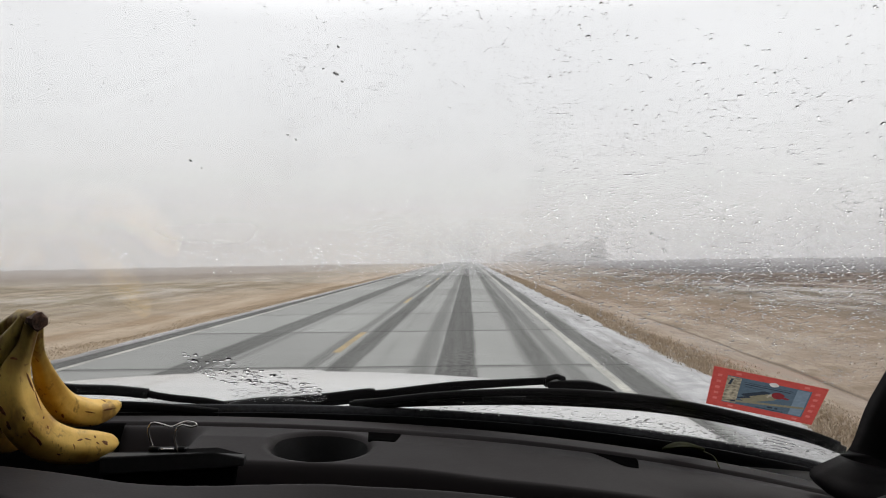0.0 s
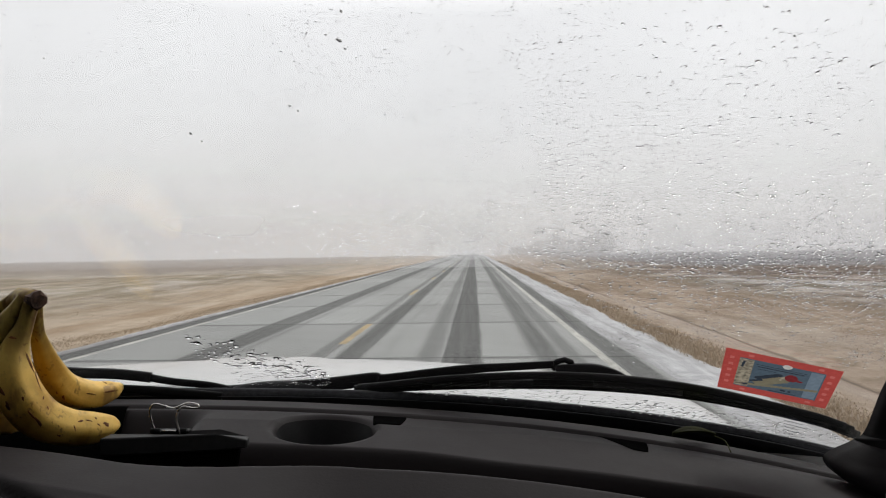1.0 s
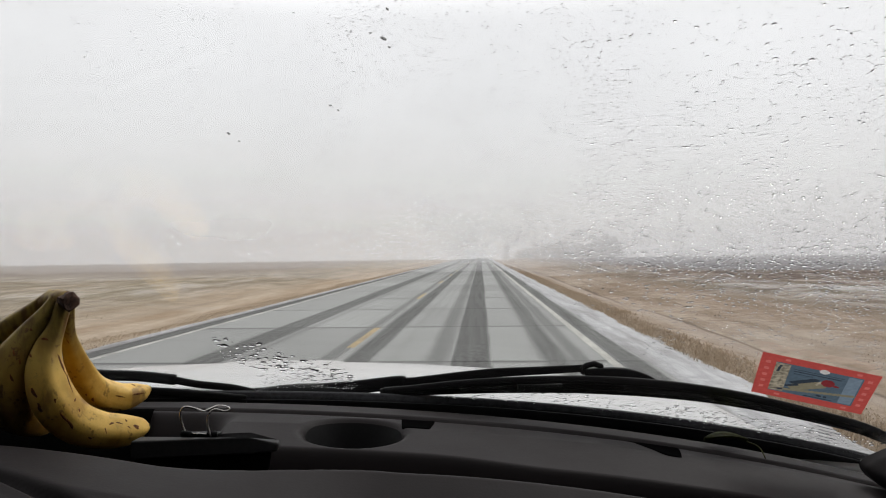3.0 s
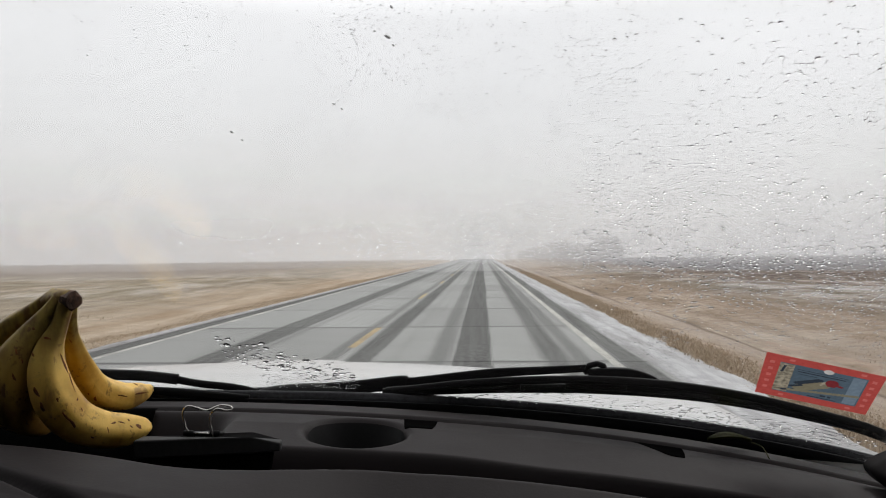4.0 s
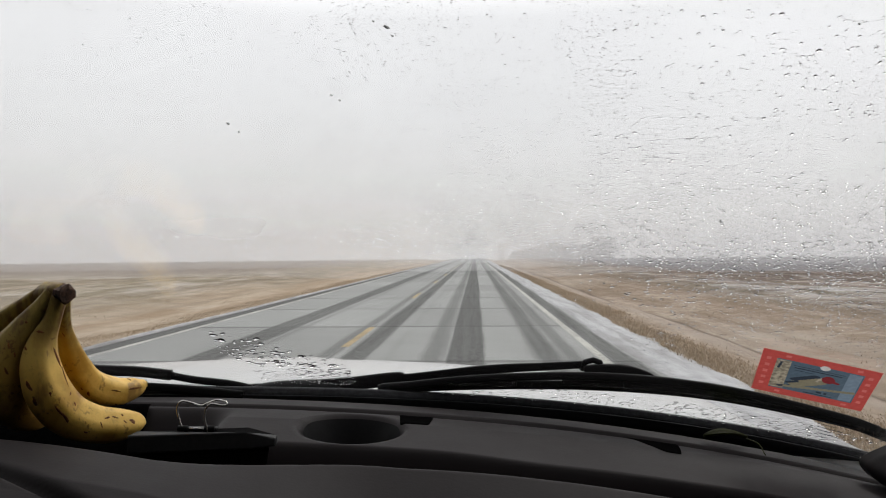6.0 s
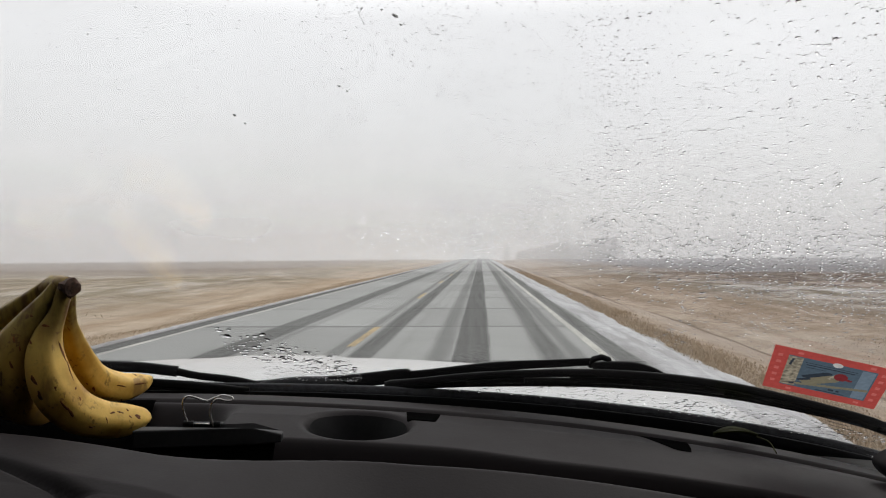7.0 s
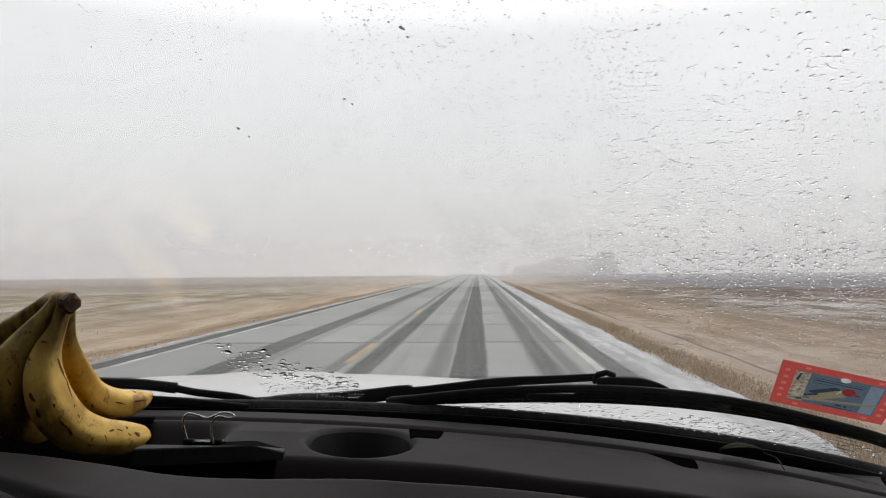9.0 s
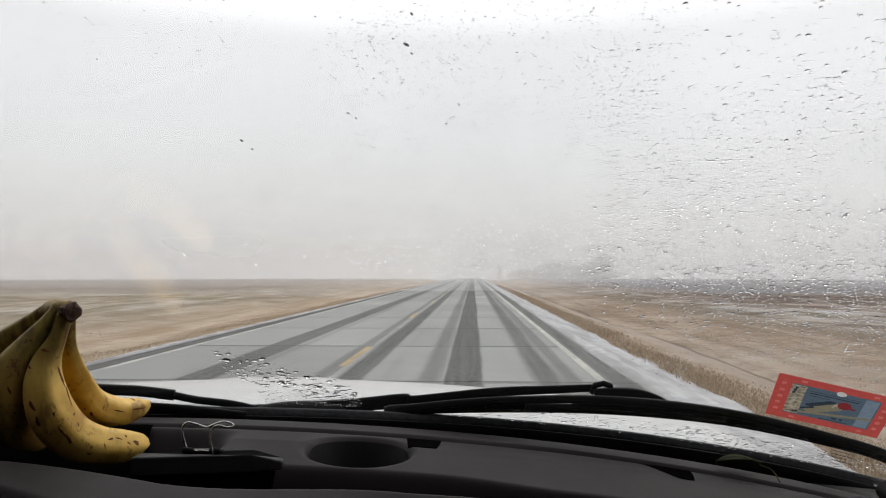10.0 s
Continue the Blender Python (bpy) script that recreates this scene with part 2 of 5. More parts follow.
def banana_material(name, deep, pale, worn):
    s = Shader(name)
    v = s.coord()
    x, y, z = (lambda n: (s.link(v, n.inputs[0]), n.outputs)[1])(s.t.nodes.new("ShaderNodeSeparateXYZ"))
    broad = s.noise(v, 22.0, 4)
    fine = s.noise(v, 210.0, 5, 0.65)
    col = s.mix(s.span(broad, 0.32, 0.66), deep, pale)
    # green-brown necks
    neck = s.span(s.calc("ADD", z, s.calc("MULTIPLY", broad, 0.03)), 1.300, 1.352)
    col = s.mix(s.calc("MULTIPLY", neck, 0.9), col, s.mix(s.span(s.noise(s.coord("Object", (1.0, 1.0, 0.4)), 90.0, 5), 0.38, 0.62), (0.27, 0.20, 0.045), (0.11, 0.062, 0.022)))
    # flecks in clouds
    cloud = s.span(s.noise(v, 30.0, 3), 0.50, 0.66)
    fleck = s.span(s.noise(v, 300.0, 2, 0.4), 0.56, 0.63)
    col = s.mix(s.calc("MULTIPLY", s.calc("MULTIPLY", fleck, cloud), 0.8), col, (0.13, 0.06, 0.02))
    # larger blotches and long bruises
    blotch = s.span(s.noise(s.coord("Object", (1.0, 1.0, 0.55)), 62.0, 5, 0.6), 0.63, 0.69, 0.0, worn)
    col = s.mix(blotch, col, (0.11, 0.05, 0.022))
    bruise = s.span(s.noise(s.coord("Object", (1.0, 0.7, 0.30)), 38.0, 5, 0.6), 0.58, 0.68, 0.0, 0.65)
    col = s.mix(bruise, col, (0.20, 0.10, 0.035))
    col = s.mix(s.span(fine, 0.5, 0.75, 0.0, 0.3), col, (0.34, 0.20, 0.05))
    return s.finish(col, 0.5, 0.0, s.calc("ADD", broad, s.calc("MULTIPLY", fine, 0.15)), 0.25, 0.003, spec=0.3)


def glass_material():
    s = Shader("windshield_glass")
    tr = s.t.nodes.new("ShaderNodeBsdfTransparent")
    tr.inputs[0].default_value = (0.988, 0.987, 0.985, 1)
    gl = s.t.nodes.new("ShaderNodeBsdfGlossy")
    gl.inputs["Roughness"].default_value = 0.03
    lw = s.node("ShaderNodeLayerWeight", Blend=0.5)
    gloss = s.calc("ADD", s.calc("MULTIPLY", s.calc("POWER", lw.outputs["Facing"], 5.0), 0.963), 0.037)
    mx = s.t.nodes.new("ShaderNodeMixShader")
    s.link(gloss, mx.inputs[0])
    s.link(tr.outputs[0], mx.inputs[1])
    s.link(gl.outputs[0], mx.inputs[2])
    s.link(mx.outputs[0], s.out.inputs[0])
    return s.mat


def water_material():
    s = Shader("rain_water")
    g = s.node("ShaderNodeBsdfRefraction", IOR=1.33, Roughness=0.0)
    g.inputs["Color"].default_value = (1, 1, 1, 1)
    s.link(g.outputs[0], s.out.inputs[0])
    return s.mat


def printed(name, colour, amount=0.08):
    """Ink on thin translucent vinyl."""
    s = Shader(name)
    n = s.noise(s.coord(), 220.0, 4)
    col = s.mix(s.span(n, 0.3, 0.7), tuple(c * (1 - amount) for c in colour), tuple(min(1, c * (1 + amount)) for c in colour))
    df = s.t.nodes.new("ShaderNodeBsdfDiffuse")
    tl = s.t.nodes.new("ShaderNodeBsdfTranslucent")
    mx = s.node("ShaderNodeMixShader", Fac=0.55)
    s.link(col, df.inputs[0])
    s.link(col, tl.inputs[0])
    s.link(df.outputs[0], mx.inputs[1])
    s.link(tl.outputs[0], mx.inputs[2])
    s.link(mx.outputs[0], s.out.inputs[0])
    return s.mat


def haze_material():
    """A see-through sheet imitating snowy haze: mostly clear, scattering some skylight, thinning out upwards."""
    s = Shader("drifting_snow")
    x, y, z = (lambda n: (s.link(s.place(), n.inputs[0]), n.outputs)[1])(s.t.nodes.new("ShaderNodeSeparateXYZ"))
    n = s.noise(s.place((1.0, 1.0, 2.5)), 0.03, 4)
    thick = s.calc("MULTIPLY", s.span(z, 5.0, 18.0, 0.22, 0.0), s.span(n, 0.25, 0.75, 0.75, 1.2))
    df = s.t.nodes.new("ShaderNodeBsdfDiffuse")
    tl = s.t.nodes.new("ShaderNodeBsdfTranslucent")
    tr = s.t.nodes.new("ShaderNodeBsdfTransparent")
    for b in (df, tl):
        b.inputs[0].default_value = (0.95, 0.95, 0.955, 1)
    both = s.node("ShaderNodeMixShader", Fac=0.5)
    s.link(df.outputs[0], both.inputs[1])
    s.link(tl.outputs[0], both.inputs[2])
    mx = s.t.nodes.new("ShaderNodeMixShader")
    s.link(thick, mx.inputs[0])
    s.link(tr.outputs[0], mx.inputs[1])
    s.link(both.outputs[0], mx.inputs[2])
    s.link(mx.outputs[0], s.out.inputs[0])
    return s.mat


M_GROUND = ground_material()
M_CONCRETE = concrete_material()
M_SNOW = snow_material()
M_JOINT = plain("joint_filler", (0.09, 0.09, 0.088), 0.8, grain=30)
M_YELLOW = plain("yellow_road_paint", (0.36, 0.275, 0.145), 0.7, grain=25, amount=0.3)
M_WHITE = plain("worn_white_road_paint", (0.42, 0.415, 0.375), 0.7, grain=18, amount=0.35)
M_GRASS = blades_material("dry_grass", (0.33, 0.262, 0.20), (0.40, 0.335, 0.275), (0.25, 0.195, 0.145))
M_GOLD = blades_material("golden_dry_grass", (0.42, 0.335, 0.235), (0.50, 0.42, 0.32), (0.33, 0.25, 0.17))
M_FRINGE = blades_material("brown_grass", (0.34, 0.262, 0.18), (0.42, 0.34, 0.255), (0.47, 0.395, 0.31))
M_BANANA = banana_material("banana_skin", (0.50, 0.285, 0.045), (0.80, 0.515, 0.12), 0.6)
# skin of the two left bananas, darkened to imitate shade
M_BANANA_SHADED = banana_material("shade_darkened_banana_skin", (0.19, 0.108, 0.021), (0.40, 0.245, 0.047), 0.9)
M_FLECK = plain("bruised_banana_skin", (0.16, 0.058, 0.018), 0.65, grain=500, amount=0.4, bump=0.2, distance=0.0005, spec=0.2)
M_CUT = plain("banana_crown_cut", (0.095, 0.045, 0.026), 0.8, grain=240, amount=0.4, bump=0.5)
M_TIP = plain("banana_tip", (0.15, 0.145, 0.035), 0.8, grain=200, amount=0.3)
M_DASH = plain("grained_dark_grey_vinyl", (0.0124, 0.0096, 0.0099), 0.62, grain=420, amount=0.03, bump=0.25, distance=0.0006, spec=0.15)
M_PAD = plain("grey_vinyl_pad", (0.0095, 0.0085, 0.009), 0.75, grain=420, amount=0.1, bump=0.25, distance=0.0006, spec=0.1)
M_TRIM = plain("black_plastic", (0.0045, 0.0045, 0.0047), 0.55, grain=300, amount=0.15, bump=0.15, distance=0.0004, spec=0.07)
M_COWL = plain("weathered_cowl_plastic", (0.030, 0.030, 0.033), 0.7, grain=160, amount=0.3, bump=0.2, distance=0.0006, spec=0.3)
M_RUBBER = plain("black_rubber", (0.005, 0.005, 0.005), 0.5, grain=250, amount=0.2, bump=0.1, distance=0.0004, spec=0.12)
M_CASE = plain("satin_black_plastic", (0.018, 0.0175, 0.018), 0.6, grain=200, amount=0.15, bump=0.1, distance=0.0004, spec=0.25)
# near-black: shade fill for tray and slots, and the case's lower shell
M_BLACK = plain("matt_near_black", (0.003, 0.003, 0.003), 1.0, grain=200, amount=0.2, spec=0.0)
M_FRIT = plain("black_ceramic_band", (0.022, 0.022, 0.025), 0.45, grain=120, amount=0.15, bump=0.05, spec=0.2)
M_PAINT = plain("white_car_paint", (0.62, 0.625, 0.62), 0.22, grain=14, amount=0.03, bump=0.02)
M_HEADLINER = plain("grey_headliner_cloth", (0.06, 0.058, 0.056), 0.95, grain=300, amount=0.08)
M_CABIN = plain("dark_cabin_lining", (0.02, 0.02, 0.021), 0.8, grain=120)
M_TYRE = plain("tyre_rubber", (0.02, 0.02, 0.02), 0.85, grain=90)
M_WIRE = plain("nickel_wire", (0.62, 0.60, 0.57), 0.28, 1.0, grain=300, amount=0.05, bump=0.05)
M_GLASS = glass_material()
M_WATER = water_material()
M_DIRT = plain("insect_and_mud_dirt", (0.62, 0.61, 0.60), 0.9, grain=500, amount=0.3)
M_LEAF = plain("olive_dried_leaf", (0.022, 0.024, 0.005), 0.8, grain=150, amount=0.35, bump=0.4, spec=0.1)
M_RED = printed("red_print", (0.45, 0.075, 0.065))
M_BLUE = printed("blue_print", (0.085, 0.122, 0.158))
M_PALEBLUE = printed("pale_blue_print", (0.165, 0.22, 0.275))
M_INK = printed("dark_ink", (0.035, 0.045, 0.06))
M_STRAW = printed("straw_print", (0.28, 0.25, 0.19), 0.5)
M_TAN = printed("tan_print", (0.21, 0.19, 0.13))
M_PINK = printed("pale_pink_print", (0.55, 0.15, 0.13))
M_PAPER = printed("white_print", (0.55, 0.55, 0.53))
M_CRIMSON = printed("crimson_print", (0.20, 0.03, 0.035))
# far foliage and bark: haze put into the base colour
M_HAZE_LEAF = printed("haze_paled_foliage", (0.74, 0.735, 0.73), 0.03)
M_BARK = plain("haze_paled_bark", (0.75, 0.75, 0.76), 0.9, grain=6, amount=0.2)
# silo concrete lightened so that it fades like a hazy distance
M_SILO = plain("haze_paled_concrete", (0.93, 0.93, 0.93), 0.9, grain=2, amount=0.08)


# ---- mesh helpers ----
def mesh_of(name, verts, faces, mat, smooth=True):
    me = bpy.data.meshes.new(name)
    me.from_pydata([tuple(v) for v in verts], [], [tuple(f) for f in faces])
    me.materials.append(mat)
    if smooth:
        me.polygons.foreach_set("use_smooth", [True] * len(me.polygons))
    me.update()
    return me


def part(name, data, parent, label="", smooth=True, mat=None):
    """Links a mesh, or (verts, faces), as one object under a thing or a part."""
    if isinstance(data, tuple):
        data = mesh_of(name, data[0], data[1], mat, smooth)
    ob = new(name, data)
    ob.parent = parent
    if label:
        ob["label"] = label
    return ob


def thing(name, label, category, at=(0, 0, 0), group="", kind=""):
    ob = new(name)
    ob.location = at
    ob.empty_display_size = 0.05
    return tagged(ob, label, category, group, kind)


def big_mesh(name, verts, polys, mat, smooth=False):
    """A mesh from arrays: verts (n, 3), polys (m, k) with k corners each."""
    me = bpy.data.meshes.new(name)
    n, (m, k) = len(verts), polys.shape
    me.vertices.add(n)
    me.vertices.foreach_set("co", np.asarray(verts, dtype=np.float32).ravel())
    me.loops.add(m * k)
    me.loops.foreach_set("vertex_index", polys.astype(np.int32).ravel())
    me.polygons.add(m)
    me.polygons.foreach_set("loop_start", np.arange(0, m * k, k, dtype=np.int32))
    me.polygons.foreach_set("loop_total", np.full(m, k, dtype=np.int32))
    me.polygons.foreach_set("use_smooth", np.full(m, smooth))
    me.materials.append(mat)
    me.update()
    me.validate()
    return me


def grid_faces(nu, nv):
    i, j = np.meshgrid(np.arange(nu - 1), np.arange(nv - 1), indexing="ij")
    a = (i * nv + j).ravel()
    return np.stack([a, a + nv, a + nv + 1, a + 1], axis=1)


def sheet(name, us, vs, place, mat, smooth=True):
    """A surface over two ranges; place(U, V) gives x, y, z arrays."""
    U, V = np.meshgrid(us, vs, indexing="ij")
    x, y, z = place(U, V)
    co = np.stack([x.ravel(), y.ravel(), z.ravel()], axis=1)
    return big_mesh(name, co, grid_faces(len(us), len(vs)), mat, smooth)


def slab_sheet(name, us, vs, place, normal, thick, mat, smooth=True):
    """A surface with a thickness and closed rims."""
    U, V = np.meshgrid(us, vs, indexing="ij")
    top = np.stack([c.ravel() for c in place(U, V)], axis=1)
    low = top - np.asarray(normal) * thick
    nu, nv = len(us), len(vs)
    f = grid_faces(nu, nv)
    n = len(top)
    rim = [i * nv for i in range(nu)] + [(nu - 1) * nv + j for j in range(1, nv)] + [i * nv + nv - 1 for i in range(nu - 2, -1, -1)] + [j for j in range(nv - 2, 0, -1)]
    side = np.array([[rim[k], rim[k] + n, rim[(k + 1) % len(rim)] + n, rim[(k + 1) % len(rim)]] for k in range(len(rim))])
    return big_mesh(name, np.concatenate([top, low]), np.concatenate([f, f[:, ::-1] + n, side]), mat, smooth)


def spline(points, n):
    """Smooth points through control points of any number of values (Catmull-Rom)."""
    p = np.asarray(points, dtype=float)
    p = np.vstack([2 * p[0] - p[1], p, 2 * p[-1] - p[-2]])
    out = []
    for t in np.linspace(0, len(points) - 1, n):
        i = min(int(t), len(points) - 2)
        u = t - i
        a, b, c, d = p[i], p[i + 1], p[i + 2], p[i + 3]
        out.append(0.5 * (2 * b + (c - a) * u + (2 * a - 5 * b + 4 * c - d) * u * u + (3 * b - a - 3 * c + d) * u ** 3))
    return np.array(out)


def tube(rows, seg=12, shape=None):
    """Verts and faces of a tube along rows of x, y, z, radius; shape(angle, row) varies the radius."""
    rows = np.asarray(rows)
    p, r = rows[:, :3], rows[:, 3]
    tang = np.gradient(p, axis=0)
    tang /= np.linalg.norm(tang, axis=1)[:, None]
    side = np.cross(tang[0], (0.13, 0.31, 0.94))
    side /= np.linalg.norm(side)
    verts, faces = [], []
    for i in range(len(p)):
        side = side - tang[i] * np.dot(side, tang[i])
        side /= np.linalg.norm(side)
        up = np.cross(tang[i], side)
        for k in range(seg):
            a = 2 * math.pi * k / seg
            q = r[i] * (shape(a, i) if shape else 1.0)
            verts.append(p[i] + q * (math.cos(a) * side + math.sin(a) * up))
    for i in range(len(p) - 1):
        for k in range(seg):
            a, b = i * seg + k, i * seg + (k + 1) % seg
            faces.append((a, b, b + seg, a + seg))
    faces.append(tuple(range(seg))[::-1])
    faces.append(tuple(range((len(p) - 1) * seg, len(p) * seg)))
    return verts, faces


def sweep(rows, profile):
    """A bar along rows (x, y, z): profile of offsets along (across, up) for the bar's own axes, scaled by rows' 4th value if given."""
    rows = np.asarray(rows, dtype=float)
    p = rows[:, :3]
    sc = rows[:, 3] if rows.shape[1] > 3 else np.ones(len(p))
    tang = np.gradient(p, axis=0)
    tang /= np.linalg.norm(tang, axis=1)[:, None]
    verts, faces, k = [], [], len(profile)
    for i in range(len(p)):
        a = np.cross(tang[i], (0, 0, 1.0))
        a /= np.linalg.norm(a)
        u = np.cross(a, tang[i])
        for s, h in profile:
            verts.append(p[i] + sc[i] * (a * s + u * h))
    for i in range(len(p) - 1):
        for j in range(k):
            a, b = i * k + j, i * k + (j + 1) % k
            faces.append((a, b, b + k, a + k))
    faces.append(tuple(range(k))[::-1])
    faces.append(tuple(range((len(p) - 1) * k, len(p) * k)))
    return verts, faces


def rounded(w, h, r, n=3):
    """A rounded rectangle as offsets."""
    out = []
    for cx, cy, a0 in ((w / 2 - r, h / 2 - r, 0), (-w / 2 + r, h / 2 - r, 90), (-w / 2 + r, -h / 2 + r, 180), (w / 2 - r, -h / 2 + r, 270)):
        for k in range(n + 1):
            a = radians(a0 + 90 * k / n)
            out.append((cx + r * math.cos(a), cy + r * math.sin(a)))
    return out


def block(x0, x1, y0, y1, z0, z1, r=0.004):
    """A box with bevelled edges, as a bmesh turned into verts and faces."""
    bm = bmesh.new()
    bmesh.ops.create_cube(bm, size=1.0)
    for v in bm.verts:
        v.co = ((x0 + x1) / 2 + v.co.x * (x1 - x0), (y0 + y1) / 2 + v.co.y * (y1 - y0), (z0 + z1) / 2 + v.co.z * (z1 - z0))
    if r:
        bmesh.ops.bevel(bm, geom=bm.edges[:], offset=r, segments=2, affect="EDGES", profile=0.5)
    verts = [tuple(v.co) for v in bm.verts]
    faces = [tuple(v.index for v in f.verts) for f in bm.faces]
    bm.free()
    return verts, faces


def smooth_step(a, b, x):
    t = np.clip((x - a) / (b - a), 0, 1)
    return t * t * (3 - 2 * t)


rng = np.random.default_rng(7)


def wave_noise(x, y, seed, freq):
    """Smooth sums of waves for uneven ground."""
    g = np.random.default_rng(seed)
    out = np.zeros_like(x, dtype=float)
    for k in range(7):
        f = freq * (1 + 0.6 * k)
        a = g.uniform(0, 2 * math.pi)
        out = out + np.sin(f * (x * math.cos(a) + y * math.sin(a)) + g.uniform(0, 6.28)) / (1 + k)
    return out / 2.2


# ---- land ----
CREST = 212.0


def fall(x, y):
    """Made-up drop past CREST that ends the land where haze would hide it."""
    r = np.hypot(x, y)
    d = np.clip(r - CREST, 0, None)
    return -0.016 * d * d / (d + 30.0)


def land(x, y):
    right = np.clip(x - 2.7, 0, None)
    left = np.clip(-5.85 - x, 0, None)
    z = -0.05 - 0.42 * smooth_step(0.0, 2.6, right) + 0.30 * smooth_step(3.5, 11.0, right)
    z = z - 0.42 * smooth_step(0.0, 3.2, left) + 0.32 * smooth_step(4.0, 10.0, left)
    off = np.clip((np.maximum(right, left) - 0.3) / 2.0, 0, 1)
    z = z + off * (0.05 * wave_noise(x, y * 0.5, 3, 1.3) + 0.06 * wave_noise(x, y, 5, 0.21))
    rut = np.exp(-((x - 5.35) / 0.16) ** 2) + np.exp(-((x - 6.9) / 0.18) ** 2)
    return z - 0.05 * rut + fall(x, y)


def steps(parts):
    return np.concatenate([np.arange(a, b, d) for a, b, d in parts])


GX = steps(((-3000, -400, 130), (-400, -60, 17), (-60, -12, 1.2), (-12, -5.85, 0.3), (-5.85, 2.7, 0.95), (2.7, 9, 0.12), (9, 30, 0.8), (30, 90, 3), (90, 400, 15), (400, 3001, 130)))
GY = steps(((-3000, -300, 150), (-300, -10, 29), (-10, 6, 2), (6, 40, 0.5), (40, 120, 2), (120, 260, 5), (260, 600, 20), (600, 3001, 120)))
ground = new("ground", sheet("ground", GX, GY, lambda X, Y: (X, Y, land(X, Y)), M_GROUND))
tagged(ground, "tan winter grassland and stubble with patches of snow", "ground", kind="structure")

# road bed, with the slabs and the painted lines laid on it
PITCH, FIRST = 4.65, 14.35
ROWS_N = 38
Y_START = FIRST - 5 * PITCH
Y_END = Y_START + ROWS_N * PITCH
road = new("road", slab_sheet("road", np.array([-5.85, -5.5, -1.95, 1.74, 2.7]), np.linspace(Y_START - 20, 166, 40),
                              lambda X, Y: (X, Y, np.full_like(X, -0.016)), (0, 0, 1), 0.12, M_JOINT, False))
tagged(road, "two-lane concrete road filmed with slush and dark wet wheel tracks", "road", kind="structure")
far_road = sheet("far_road", np.linspace(-5.6, 1.9, 4), np.linspace(Y_END, 900, 60), lambda X, Y: (X, Y, fall(X, Y) + 0.0), M_CONCRETE)
part("road_continuation", far_road, road)


def slab_mesh(name, x0, x1):
    return mesh_of(name, *block(x0, x1, 0.022, PITCH - 0.022, -0.10, 0.0, 0.008), M_CONCRETE, False)


SLAB_L, SLAB_R = slab_mesh("slab", -5.47, -1.953), slab_mesh("slab", -1.947, 1.76)
SHOULDER_R, SHOULDER_L = slab_mesh("shoulder", 1.768, 2.62), slab_mesh("shoulder", -5.80, -5.478)
for i in range(ROWS_N):
    for data, name, lift in ((SLAB_L, "slab", 0.0), (SLAB_R, "slab", 0.0), (SHOULDER_R, "shoulder_slab", -0.006), (SHOULDER_L, "shoulder_slab", -0.006)):
        ob = part(name, data, road)
        ob.location = (0, Y_START + i * PITCH, lift)

# painted lines


def paint(name, x0, x1, y0, y1, mat, label):
    ob = part(name, sheet(name, np.linspace(x0, x1, 3), np.linspace(y0, y1, 12), lambda X, Y: (X, Y, np.full_like(X, 0.004)), mat), road, label)
    return ob


for k in range(-1, 13):
    y0 = 11.2 + 12.2 * k
    if y0 > -6:
        paint("centre_dash", -2.01, -1.89, y0, y0 + 3.0, M_YELLOW, "faded yellow centre dash")
paint("edge_line", 1.62, 1.73, Y_START, Y_END, M_WHITE, "worn white edge line")
paint("edge_line", -5.42, -5.31, Y_START, Y_END, M_WHITE, "worn white edge line")


# snow along the right shoulder and a thin broken line of it on the far one
def snow_strip(x0, x1, wob, height, seed, cut):
    us, vs = np.linspace(0, 1, 15), np.concatenate([np.arange(-20, 4, 0.4), np.arange(4, 60, 0.16), np.arange(60, 210, 0.6)])

    def place(U, V):
        a = x0 + wob * 0.5 * wave_noise(V, V * 0, seed, 0.9)
        b = x1 + wob * (wave_noise(V, V * 0, seed + 1, 1.1) + 0.5 * wave_noise(V, V * 0, seed + 2, 5.0))
        X = a + (b - a) * U
        lump = 0.5 + 0.5 * wave_noise(X * 2.0, V, seed + 3, 2.6)
        under = np.where(X > 0, np.minimum(0.0, smooth_step(2.60, 2.76, X) * (land(X, V) + 0.012)), 0.0)
        Z = under + height * (1 - (2 * U - 1) ** 4) * (0.35 + 0.65 * lump) - cut - 0.03 * ((U == 0) | (U == 1))
        return X, V, Z

    return sheet("snow", us, vs, place, M_SNOW)


tagged(new("snow_strip", snow_strip(2.08, 2.92, 0.16, 0.045, 11, 0.002)), "thin strip of wet grey-white snow along the road shoulder", "snow", kind="stuff")
tagged(new("snow_strip", snow_strip(-6.06, -5.92, 0.07, 0.030, 31, 0.020)), "thin line of snow caught along the grass edge", "snow", kind="stuff")


